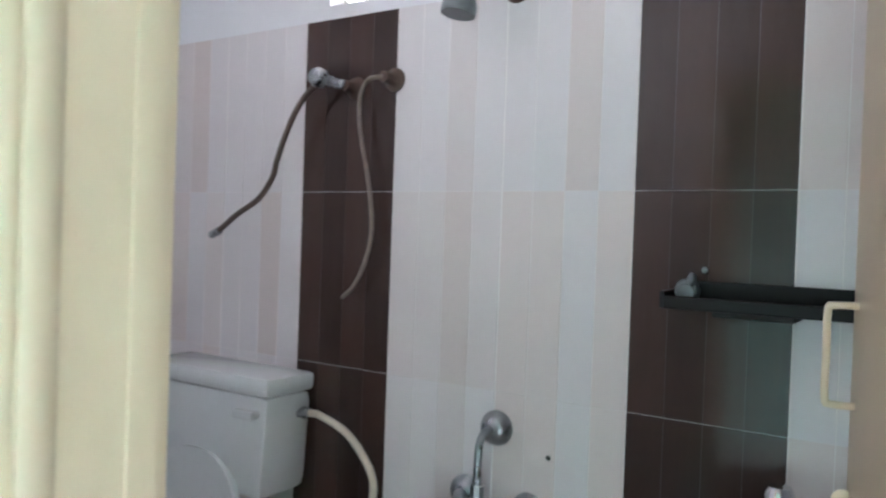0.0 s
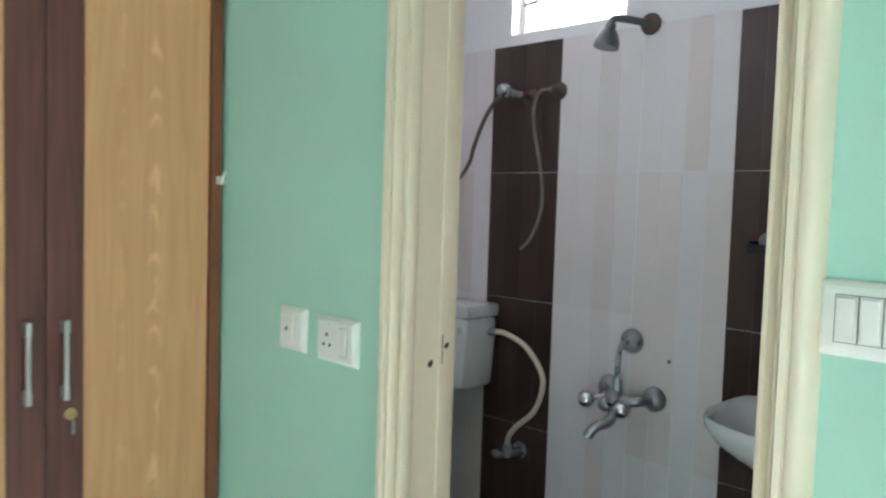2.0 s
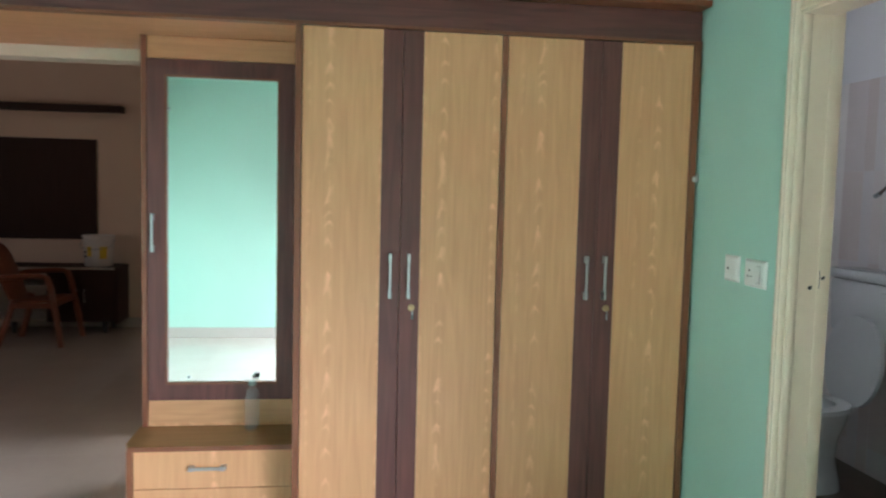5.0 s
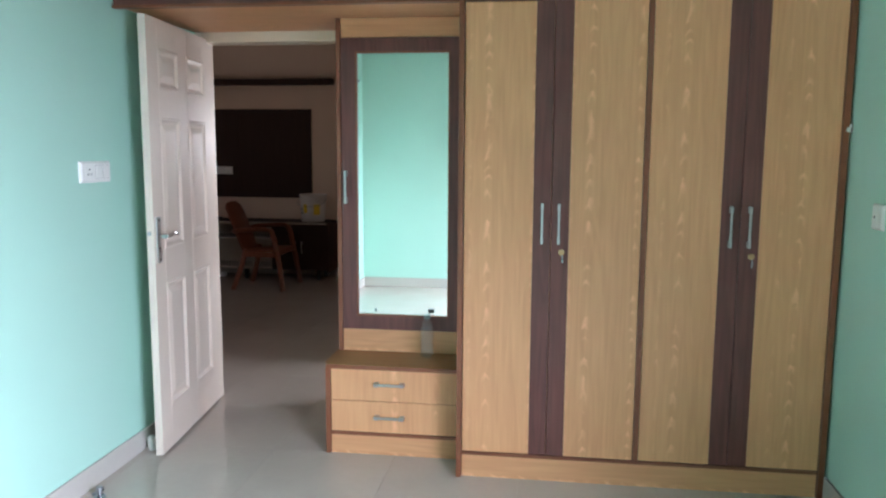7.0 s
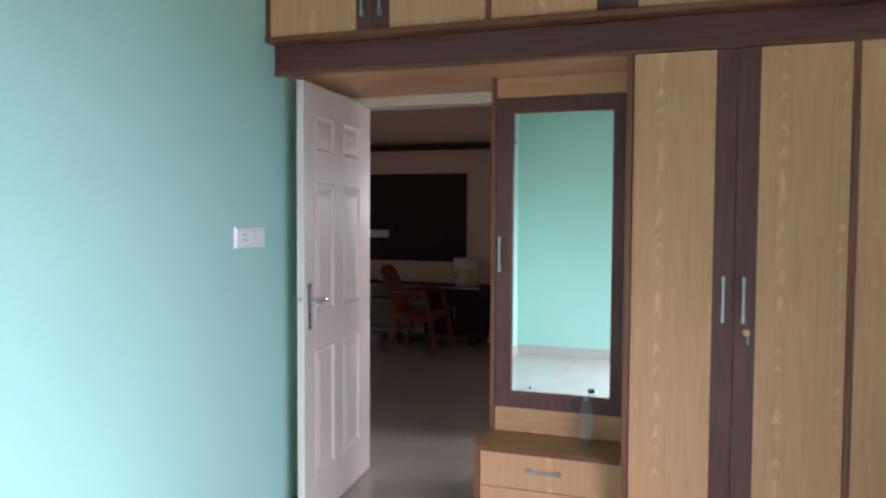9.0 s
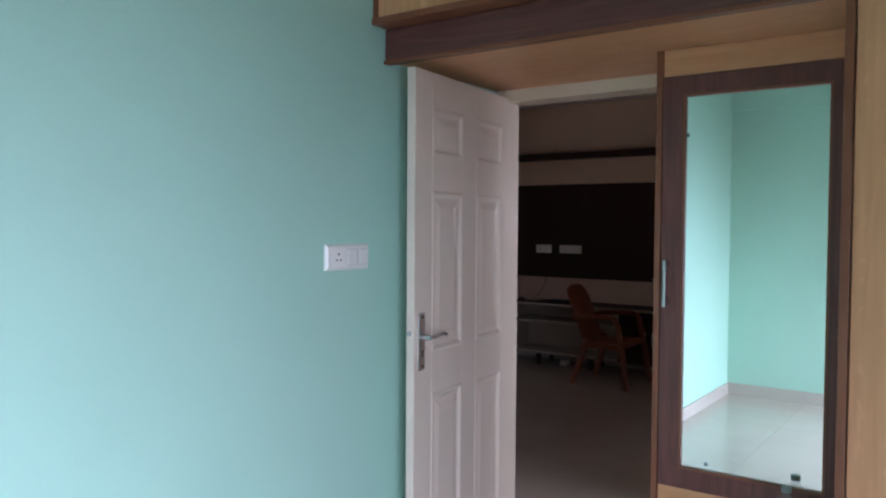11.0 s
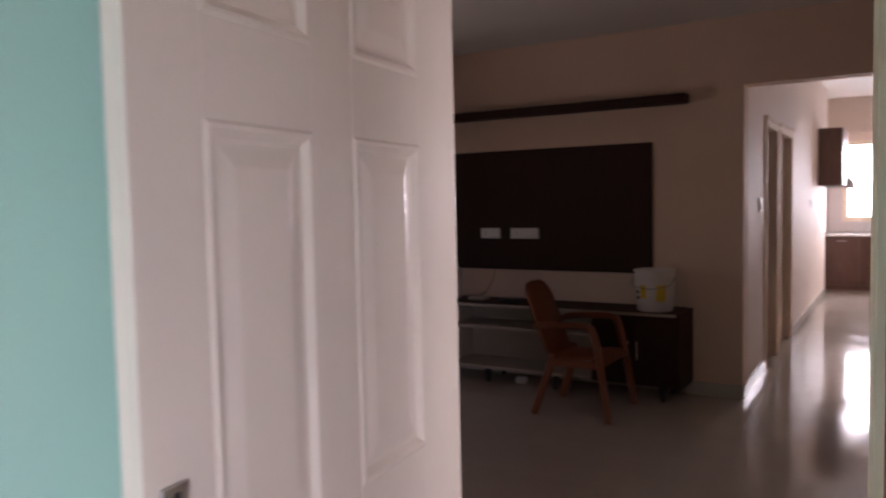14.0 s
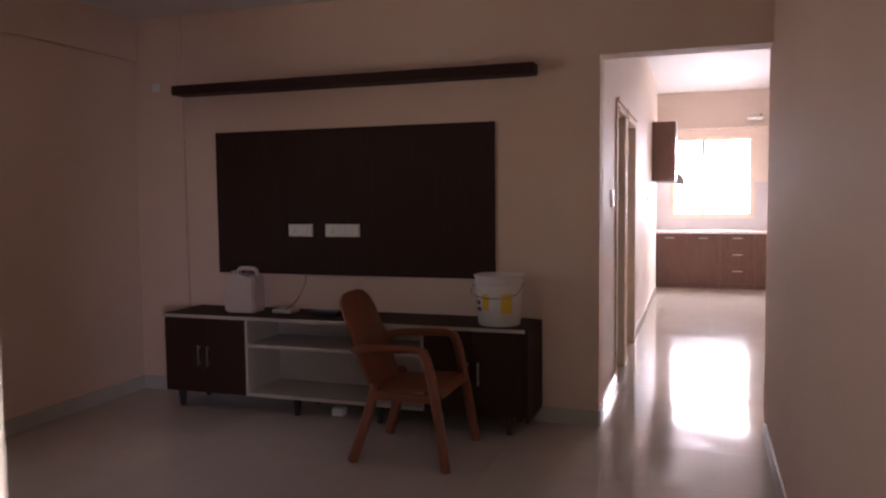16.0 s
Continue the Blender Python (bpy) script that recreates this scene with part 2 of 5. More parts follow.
GREY_HOSE = material("greyed_braided_hose", (0.22, 0.175, 0.15), 0.5, metal=0.2, vary=0.35, scale=30, fine=300, bump=0.2)
CHAIR_P = material("brown_moulded_plastic", (0.21, 0.066, 0.030), 0.38, vary=0.12, scale=6, fine=60)
CAN_P = material("translucent_can_plastic", (0.52, 0.42, 0.37), 0.4, vary=0.08, scale=8)
BUCKET_P = material("white_pail_plastic", (0.74, 0.70, 0.66), 0.4, vary=0.06, scale=8)
YELLOW = material("yellow_print", (0.72, 0.50, 0.04), 0.4)
CAP_P = material("grey_cap_plastic", (0.26, 0.31, 0.29), 0.4, vary=0.06)
SLATE = material("slate_plastic", (0.10, 0.13, 0.15), 0.4, vary=0.1)
RACK_P = material("matt_black_plastic", (0.008, 0.008, 0.009), 0.42, vary=0.2, scale=20)
RACK_P.node_tree.nodes["Principled BSDF"].inputs["Specular IOR Level"].default_value = 0.25
NAVY = material("dark_print", (0.05, 0.06, 0.09), 0.4)
WHITE_LAM = material("white_laminate", (0.44, 0.39, 0.32), 0.35, vary=0.04)
KITCHEN_W = laminate("kitchen_laminate", (0.19, 0.10, 0.075), (0.10, 0.05, 0.038), rough=0.4, figure=0.8, flame=False)
STONE = material("white_worktop", (0.72, 0.70, 0.68), 0.15, vary=0.05)
KTILE = material("kitchen_tile", (0.62, 0.58, 0.58), 0.2, vary=0.05)


def mirror_glass(name, colour, rough):
    m = bpy.data.materials.new(name)
    m.use_nodes = True
    b = m.node_tree.nodes["Principled BSDF"]
    b.inputs["Base Color"].default_value = (*colour, 1)
    b.inputs["Metallic"].default_value, b.inputs["Roughness"].default_value = 1, rough
    return m


def clear(name, colour, rough=0.03, ior=1.45):
    m = bpy.data.materials.new(name)
    m.use_nodes = True
    b = m.node_tree.nodes["Principled BSDF"]
    b.inputs["Base Color"].default_value = (*colour, 1)
    b.inputs["Transmission Weight"].default_value, b.inputs["Roughness"].default_value, b.inputs["IOR"].default_value = 1, rough, ior
    return m


MIRROR = mirror_glass("mirror", (0.93, 0.96, 0.95), 0.0)
PET = bpy.data.materials.new("clear_plastic")
PET.use_nodes = True
pet = PET.node_tree.nodes["Principled BSDF"]
pet.inputs["Base Color"].default_value, pet.inputs["Alpha"].default_value, pet.inputs["Roughness"].default_value = (0.62, 0.66, 0.64, 1), 0.08, 0.06
GLASS = clear("window_glass", (0.97, 1.0, 1.0), 0.0, 1.45)

# ---- mesh helpers ----
ORIGIN = {}


def box(bm, x0, x1, y0, y1, z0, z1, bevel=0.0, turn=None):
    made = bmesh.ops.create_cube(bm, size=1.0)["verts"]
    for v in made:
        v.co = Vector((x0 + (v.co.x + 0.5) * (x1 - x0), y0 + (v.co.y + 0.5) * (y1 - y0), z0 + (v.co.z + 0.5) * (z1 - z0)))
    if bevel:
        edges = list({e for v in made for e in v.link_edges})
        out = bmesh.ops.bevel(bm, geom=edges, offset=bevel, segments=2, affect="EDGES", profile=0.6)
        made = list({v for f in out["faces"] for v in f.verts} | {v for v in made if v.is_valid})
    if turn is not None:
        bmesh.ops.transform(bm, matrix=turn, verts=made)
    return made


def rod(bm, a, b, r0, r1=None, seg=14):
    """A capped round bar from a to b."""
    a, b = Vector(a), Vector(b)
    made = bmesh.ops.create_cone(bm, cap_ends=True, segments=seg, radius1=r0, radius2=r0 if r1 is None else r1, depth=(b - a).length)["verts"]
    m = Matrix.Translation((a + b) / 2) @ (b - a).to_track_quat("Z", "Y").to_matrix().to_4x4()
    bmesh.ops.transform(bm, matrix=m, verts=made)
    return made


def ball(bm, c, r, squash=(1, 1, 1), seg=16):
    made = bmesh.ops.create_uvsphere(bm, u_segments=seg, v_segments=seg // 2 + 2, radius=r)["verts"]
    bmesh.ops.transform(bm, matrix=Matrix.Translation(c) @ Matrix.Diagonal((*squash, 1)), verts=made)
    return made


def lathe(bm, c, profile, seg=28, axis="Z"):
    """Spin (radius, height) pairs about an upright or level axis through c."""
    rings = []
    for r, h in profile:
        ring = []
        for k in range(seg):
            a = 2 * math.pi * k / seg
            p = Vector((r * math.cos(a), r * math.sin(a), h))
            if axis == "Y":
                p = Vector((p.x, -p.z, p.y))
            if axis == "X":
                p = Vector((p.z, p.x, p.y))
            ring.append(bm.verts.new(p + Vector(c)))
        rings.append(ring)
    for r0, r1 in zip(rings, rings[1:]):
        for k in range(seg):
            bm.faces.new((r0[k], r0[(k + 1) % seg], r1[(k + 1) % seg], r1[k]))
    for ring in (rings[0], rings[-1]):
        bm.faces.new(ring)
    return rings


def sweep(bm, points, r, seg=10, steps=6, flat=1.0):
    """A tube along a smooth line through the points; flat squeezes it in z."""
    pts = [Vector(p) for p in points]
    full = [pts[0] * 2 - pts[1]] + pts + [pts[-1] * 2 - pts[-2]]
    line = []
    for k in range(1, len(full) - 2):
        p0, p1, p2, p3 = full[k - 1:k + 3]
        for s in range(steps):
            t = s / steps
            line.append(0.5 * ((2 * p1) + (p2 - p0) * t + (2 * p0 - 5 * p1 + 4 * p2 - p3) * t * t + (3 * p1 - p0 - 3 * p2 + p3) * t ** 3))
    line.append(pts[-1])
    side, rings = None, []
    for k, p in enumerate(line):
        d = (line[min(k + 1, len(line) - 1)] - line[max(k - 1, 0)]).normalized()
        if side is None:
            side = d.orthogonal().normalized()
        side = (side - d * side.dot(d)).normalized()
        up = d.cross(side)
        rings.append([bm.verts.new(p + (side * math.cos(a) + up * math.sin(a) * flat) * r) for a in (2 * math.pi * j / seg for j in range(seg))])
    for r0, r1 in zip(rings, rings[1:]):
        for k in range(seg):
            bm.faces.new((r0[k], r0[(k + 1) % seg], r1[(k + 1) % seg], r1[k]))
    bm.faces.new(rings[0])
    bm.faces.new(rings[-1])


def prism(bm, outline, lo, hi, plane="xy"):
    """An outline pushed from lo to hi along the axis that is left."""
    def put(p, h):
        return {"xy": (p[0], p[1], h), "xz": (p[0], h, p[1]), "yz": (h, p[0], p[1])}[plane]
    a, b = ([bm.verts.new(put(p, h)) for p in outline] for h in (lo, hi))
    n = len(outline)
    for k in range(n):
        bm.faces.new((a[k], a[(k + 1) % n], b[(k + 1) % n], b[k]))
    bm.faces.new(a)
    bm.faces.new(b)


def finish(name, bm, mat, smooth=False):
    bmesh.ops.recalc_face_normals(bm, faces=bm.faces)
    me = bpy.data.meshes.new(name)
    bm.to_mesh(me)
    bm.free()
    me.materials.append(mat)
    if smooth:
        for p in me.polygons:
            p.use_smooth = True
        me.set_sharp_from_angle(angle=radians(40))
    return me


def thing(name, at, label, category, group=""):
    ob = new(name)
    ob.location = at
    ob.empty_display_size = 0.1
    ORIGIN[ob] = Vector(at)
    return tagged(ob, label, category, group)


def part(name, bm, mat, parent, label="", smooth=False, at=None):
    """One mesh, given in world metres, as a child of a thing or of a part; at: its own origin."""
    base = ORIGIN[parent] if at is None else Vector(at)
    bmesh.ops.translate(bm, verts=bm.verts, vec=-base)
    ob = new(name, finish(name, bm, mat, smooth))
    ob.parent = parent
    ob.location = base - ORIGIN[parent]
    ORIGIN[ob] = base
    return tagged(ob, label) if label else ob


def boxpart(name, mat, parent, dims, bevel=0.002, label=""):
    bm = bmesh.new()
    box(bm, *dims, bevel=bevel)
    return part(name, bm, mat, parent, label)


def single(name, bm, mat, at, label, category, group="", smooth=False):
    bmesh.ops.translate(bm, verts=bm.verts, vec=-Vector(at))
    ob = new(name, finish(name, bm, mat, smooth))
    ob.location = at
    ORIGIN[ob] = Vector(at)
    return tagged(ob, label, category, group)


def structure(name, mat, boxes, label, category, bevel=0.0):
    bm = bmesh.new()
    for b in boxes:
        box(bm, *b, bevel=bevel)
    ob = new(name, finish(name, bm, mat))
    ORIGIN[ob] = Vector((0, 0, 0))
    return tagged(ob, label, category, kind="structure")


# ---- plan ----
EAST, SOUTH, NORTH, BEDW = 2.78, -2.82, 0.32, -1.88     # bedroom faces
TOP = 2.79
BTOP = 2.98                                             # bedroom ceiling
LIVW = -2.0                                            # living room face of the bedroom wall
LONG = -1.935                                           # long wall on the way to the kitchen
TVX, LIVS = -6.36, -6.36
KX, KTOP = -14.45, 3.05
BATHN, BATHE, BATHW, BATHZ = 1.515, 0.36, -2.0, 0.14

structure("wall_east", MINT, [(EAST, EAST + 0.2, SOUTH - 0.2, NORTH + 0.12, 0, BTOP)], "mint green painted bedroom wall", "wall")
structure("beam_east", MINT, [(EAST - 0.035, EAST - 0.001, SOUTH + 0.002, NORTH - 0.002, 2.49, BTOP - 0.002)], "mint green painted beam along the bedroom wall", "beam")
structure("wall_south", MINT, [(BEDW + 0.002, EAST, SOUTH - 0.2, SOUTH, 0, BTOP)], "mint green painted bedroom wall with a switch plate", "wall")
structure("wall_north", MINT, [
    (BEDW, -0.43, NORTH, NORTH + 0.12, 0, BTOP), (0.335, BED_W[0], NORTH, NORTH + 0.12, 0, BTOP), (BED_W[1], EAST, NORTH, NORTH + 0.12, 0, BTOP), (BED_W[0], BED_W[1], NORTH, NORTH + 0.12, 0, BED_W[2]), (BED_W[0], BED_W[1], NORTH, NORTH + 0.12, BED_W[3], BTOP), (-0.43, 0.335, NORTH, NORTH + 0.12, 2.10, BTOP)],
    "mint green painted wall round the bathroom door", "wall")
structure("wall_west", CREAM_WALL, [
    (LIVW, BEDW, LONG + 0.0, NORTH + 0.12, 0, BTOP), (LIVW, BEDW, LIVS - 0.2, -2.82, 0, BTOP), (LIVW, BEDW, -2.82, LONG, 2.12, BTOP)],
    "cream painted wall with the bedroom doorway", "wall")
structure("ceiling_bedroom", CEIL, [(LIVW, EAST + 0.2, SOUTH - 0.2, NORTH + 0.12, BTOP, BTOP + 0.12)], "white painted bedroom ceiling", "ceiling")
# bathroom
structure("wall_bath_north", WHITE_WALL, [
    (BATHW, BATHE, BATHN, BATHN + 0.15, 0, VENT[2]), (BATHW, VENT[0], BATHN, BATHN + 0.15, VENT[2], VENT[3]),
    (VENT[1], BATHE, BATHN, BATHN + 0.15, VENT[2], VENT[3]), (BATHW, BATHE, BATHN, BATHN + 0.15, VENT[3], 2.7)], "white painted bathroom wall above the tiles, with a ventilator", "wall")
structure("wall_bath_west", WHITE_WALL, [(BATHW - 0.1, BATHW, NORTH + 0.12, BATHN + 0.15, 0, 2.7)], "white bathroom side wall", "wall")
structure("wall_bath_east", WHITE_WALL, [(BATHE, BATHE + 0.1, NORTH + 0.12, BATHN + 0.15, 0, 2.7)], "white bathroom side wall beside the basin", "wall")
structure("wall_bath_south", WHITE_WALL, [
    (BATHW, -0.43, NORTH + 0.122, NORTH + 0.13, 0, 2.7), (0.335, BATHE, NORTH + 0.122, NORTH + 0.13, 0, 2.7), (-0.43, 0.335, NORTH + 0.122, NORTH + 0.13, 2.10, 2.7)], "white bathroom wall round the door", "wall")
structure("ceiling_bath", CEIL, [(BATHW - 0.1, BATHE + 0.1, NORTH + 0.122, BATHN + 0.15, 2.7, 2.8)], "white bathroom ceiling", "ceiling")
structure("floor_bath", BATH_FLOOR, [(BATHW, BATHE, NORTH + 0.05, BATHN, 0.0, BATHZ)], "raised brown stained bathroom floor", "floor")
# living room, passage, kitchen
# the opening from x -4.9 to -3.7 is added for the fill lamp
structure("wall_living_south", CREAM_WALL, [
    (TVX - 0.2, -4.9, LIVS - 0.2, LIVS, 0, TOP), (-3.7, LIVW, LIVS - 0.2, LIVS, 0, TOP), (-4.9, -3.7, LIVS - 0.2, LIVS, 0, 1.0), (-4.9, -3.7, LIVS - 0.2, LIVS, 2.1, TOP)],
    "cream painted living room side wall", "wall")
structure("wall_tv", CREAM_WALL, [
    (TVX - 0.2, TVX - 0.03, -5.94, -3.31, 0, TOP), (TVX - 0.2, TVX, LIVS, -5.94, 0, TOP), (TVX - 0.2, TVX, -3.31, -2.905, 0, TOP), (TVX - 0.2, TVX, -2.905, LONG, 2.30, TOP)],
    "cream painted wall with a shallow recess behind the panel", "wall")
structure("wall_long", CREAM_WALL, [
    (TVX - 0.2, -2.86, LONG, LONG + 0.12, 0, TOP), (-2.86, LIVW, LONG, LONG + 0.12, 2.10, TOP), (-2.06, LIVW, LONG, LONG + 0.12, 0, 2.10)], "cream painted wall along the way to the kitchen", "wall")
SIDE_W = (-3.6, -2.3, 0.9, 2.1)         # side room window: x0, x1, z0, z1
structure("wall_side_room", LIT_CREAM_WALL, [
    (-4.32, -4.2, LONG + 0.122, 0.47, 0, TOP), (-4.2, SIDE_W[0], 0.35, 0.47, 0, TOP), (SIDE_W[1], LIVW - 0.002, 0.35, 0.47, 0, TOP),
    (SIDE_W[0], SIDE_W[1], 0.35, 0.47, 0, SIDE_W[2]), (SIDE_W[0], SIDE_W[1], 0.35, 0.47, SIDE_W[3], TOP)], "plain cream walls of the side room", "wall")
structure("ceiling_side_room", CEIL, [(-4.32, LIVW - 0.002, LONG + 0.122, 0.47, TOP, TOP + 0.12)], "white side room ceiling", "ceiling")
structure("wall_passage", LIT_CREAM_WALL, [
    (-7.43, TVX - 0.2, -3.04, -2.92, 0, KTOP), (-8.23, -8.17, -3.04, -2.92, 0, KTOP), (-13.2, -9.215, -3.04, -2.92, 0, KTOP),
    (-8.17, -7.43, -3.04, -2.92, 2.165, KTOP), (-9.215, -8.23, -3.04, -2.92, 2.165, KTOP)], "cream painted passage wall with two doorways", "wall")
structure("wall_passage_north", LIT_CREAM_WALL, [(KX, TVX - 0.2, -1.0, -0.88, 0, KTOP), (TVX - 0.2, TVX - 0.08, LONG + 0.12, -0.88, 0, KTOP)], "cream painted passage wall", "wall")
structure("wall_kitchen", LIT_CREAM_WALL, [
    (KX - 0.2, KX, -4.3, KIT_W[0], 0, KTOP), (KX - 0.2, KX, KIT_W[1], -0.88, 0, KTOP), (KX - 0.2, KX, KIT_W[0], KIT_W[1], 0, KIT_W[2]), (KX - 0.2, KX, KIT_W[0], KIT_W[1], KIT_W[3], KTOP),
    (KX, -13.2, -3.12, -3.0, 0, KTOP)], "cream painted kitchen wall with a window", "wall")
structure("ceiling_living", CEIL, [(TVX - 0.2, LIVW, LIVS - 0.2, LONG + 0.12, TOP, TOP + 0.12)], "pale living room ceiling", "ceiling")
structure("ceiling_kitchen", CEIL, [(KX - 0.2, TVX - 0.2, -4.42, -0.88, KTOP, KTOP + 0.1)], "white kitchen and passage ceiling", "ceiling")
structure("wall_side_rooms", LIT_CREAM_WALL, [(-9.3, -7.1, -4.5, -4.4, 0, KTOP), (-7.2, -7.1, -4.4, -3.04, 0, KTOP), (-9.3, -9.2, -4.4, -3.04, 0, KTOP), (-8.23, -8.17, -4.4, -3.042, 0, KTOP), (-9.3, -7.1, -4.5, -3.04, KTOP, KTOP + 0.05)],
    "plain walls of the rooms off the passage", "wall")
ground = structure("floor", GROUT, [(KX - 0.2, EAST + 0.2, LIVS - 0.2, 0.4, -0.08, -0.003)], "cream vitrified tile floor", "floor")
structure("ground", BATH_FLOOR, [(-60, 60, -60, 60, -3.2, -3.1)], "ground outside below the flat", "ground")


def skirting(name, boxes):
    return structure(name, SKIRT, boxes, "grey beige tile skirting", "skirting", bevel=0.002)


skirting("baseboard_south", [(BEDW + 0.02, EAST - 0.013, SOUTH + 0.001, SOUTH + 0.012, 0, 0.10)])
skirting("baseboard_east", [(EAST - 0.012, EAST - 0.001, SOUTH + 0.001, NORTH - 0.001, 0, 0.10)])
skirting("baseboard_north", [(-1.06, -0.45, NORTH - 0.012, NORTH - 0.001, 0, 0.10), (0.36, EAST - 0.013, NORTH - 0.012, NORTH - 0.001, 0, 0.10)])
skirting("baseboard_tv", [(TVX + 0.001, TVX + 0.012, LIVS + 0.013, -5.94, 0, 0.10), (TVX - 0.029, TVX - 0.018, -5.94, -3.31, 0, 0.10), (TVX + 0.001, TVX + 0.012, -3.31, -2.905, 0, 0.10), (TVX - 0.2, TVX + 0.012, -2.904, -2.893, 0, 0.10)])
skirting("baseboard_living", [(TVX + 0.013, LIVW, LIVS + 0.001, LIVS + 0.012, 0, 0.10)])
skirting("baseboard_long", [(TVX, -2.90, LONG - 0.012, LONG - 0.001, 0, 0.10)])
skirting("baseboard_passage", [(-7.425, TVX - 0.2, -2.919, -2.908, 0, 0.10), (-13.2, -9.22, -2.919, -2.908, 0, 0.10)])


# ---- doors and frames ----
def door_frame(name, parts_at, mat, label):
    ob = thing(name, parts_at[0][1], label, "door frame")
    tagged(ob, kind="structure")
    for n, _, dims in parts_at:
        bm = bmesh.new()
        for d in dims:
            box(bm, *d, bevel=0.004)
        part(n, bm, mat, ob)
    return ob


# bathroom frame: jambs with a stepped face moulding
fx0, fx1 = -0.38, 0.282
MOULD = [(-0.438, 0.415), (-0.438, 0.318), (-0.434, 0.296), (-0.428, 0.290), (-0.420, 0.289), (-0.414, 0.2905), (-0.411, 0.295), (-0.408, 0.291), (-0.400, 0.290), (-0.396, 0.295), (-0.395, 0.313),
         (-0.385, 0.315), (-0.383, 0.307), (-0.379, 0.302), (-0.373, 0.303), (-0.3695, 0.310), (-0.371, 0.328), (fx0, 0.338), (fx0, 0.415)]
bath_frame = thing("door_frame_1", (fx0, NORTH, 0), "cream gloss painted bathroom door frame with moulded edges", "door frame")
tagged(bath_frame, kind="structure")
for mirrored in (False, True):
    bm = bmesh.new()
    prism(bm, [(fx0 + fx1 - x, y) for x, y in MOULD] if mirrored else MOULD, 0, 2.115)
    stop = (fx1 - 0.004, fx1 + 0.03, 0.402, 0.437, 0, 2.06) if mirrored else (fx0 - 0.03, fx0 + 0.003, 0.402, 0.437, 0, 2.06)
    box(bm, *stop, bevel=0.003)
    if not mirrored:
        box(bm, -0.436, fx0 - 0.002, 0.4155, 0.449, 0, 2.1, bevel=0.003)
    part("jamb", bm, GLOSS_CREAM, bath_frame, smooth=True)
for nm, dims in (("head", ((fx0, fx1, 0.302, 0.415, 2.05, 2.115), (fx0, fx1, 0.289, 0.302, 2.09, 2.115), (fx0, fx1, 0.292, 0.302, 2.058, 2.072))), ("threshold", ((fx0, fx1, 0.34, 0.415, 0, 0.145),))):
    bm = bmesh.new()
    for d in dims:
        box(bm, *d, bevel=0.003)
    part(nm, bm, GLOSS_CREAM, bath_frame)
bm = bmesh.new()
for y, z, x, r in ((0.379, 1.207, fx0, 0.0065), (0.419, 1.238, fx0 + 0.003, 0.0055)):
    rod(bm, (x - 0.004, y, z), (x + 0.0008, y, z), r)
    rod(bm, (x - 0.004, y + 0.004, z + 0.003), (x + 0.0006, y + 0.005, z + 0.003), r * 0.8, seg=9)
box(bm, fx0 - 0.002, fx0 + 0.0035, 0.4075, 0.4095, 1.205, 1.262)
part("strike_hole", bm, PLASTIC_DARK, bath_frame, "dark worn latch hole")
bm = bmesh.new()
box(bm, -0.03, 0.0, 0.0, 0.62, 0.155, 2.05, bevel=0.003)
bath_door = thing("door_1", (0.276, 0.44, 0.155), "cream bathroom door leaf standing open inwards", "door")
tagged(bath_door, kind="structure")
bmesh.ops.transform(bm, matrix=Matrix.Translation((0.276, 0.44, 0)) @ Matrix.Rotation(radians(10.2), 4, "Z"), verts=bm.verts)
part("leaf", bm, GLOSS_CREAM, bath_door)
bm = bmesh.new()
sweep(bm, [(0.16, 1.0, 1.462), (0.122, 0.99, 1.462), (0.114, 0.99, 1.455), (0.114, 0.99, 1.40), (0.114, 0.99, 1.352), (0.122, 0.99, 1.345), (0.16, 1.0, 1.345)], 0.0045, steps=4)
part("pull_handle", bm, GLOSS_CREAM, bath_door, "painted loop pull handle", smooth=True)

# bedroom door: frame and an open six-panel leaf
bed_frame = door_frame("door_frame_2", [
    ("jamb", (BEDW, -2.82, 0), [(LIVW - 0.008, BEDW + 0.008, -2.819, -2.778, 0, 2.118)]),
    ("jamb", (BEDW, -2.82, 0), [(LIVW - 0.008, BEDW + 0.008, LONG - 0.001, LONG + 0.035, 0, 2.118)]),
    ("head", (BEDW, -2.82, 0), [(LIVW - 0.008, BEDW + 0.008, -2.775, LONG - 0.001, 2.044, 2.118)]),
], GLOSS_CREAM, "cream gloss painted bedroom door frame")

LEAF = Matrix.Translation((-1.978, -2.762, 0)) @ Matrix.Rotation(math.atan2(0.095, 0.915), 4, "Z")   # along +x from the hinge, face on +y
LW, LT = 0.915, 0.034
leaf_top = thing("door_2", (-1.985, -2.762, 0.0), "ivory gloss six-panel bedroom door standing open against the wall", "door")
tagged(leaf_top, kind="structure")


def leaf_mesh():
    bm = bmesh.new()
    box(bm, 0.0, LW, -LT, -0.012, 0.012, 2.06)
    cols = ((0.0, 0.175), (0.425, 0.545), (0.79, LW))
    for a, b in cols:
        box(bm, a, b, -0.012, 0, 0.012, 2.06, bevel=0.002)
    for a, b in ((0.175, 0.425), (0.545, 0.79)):
        for z0, z1 in ((0.012, 0.22), (0.83, 0.99), (1.61, 1.745), (1.93, 2.06)):
            box(bm, a, b, -0.012, 0, z0, z1)
    return bm


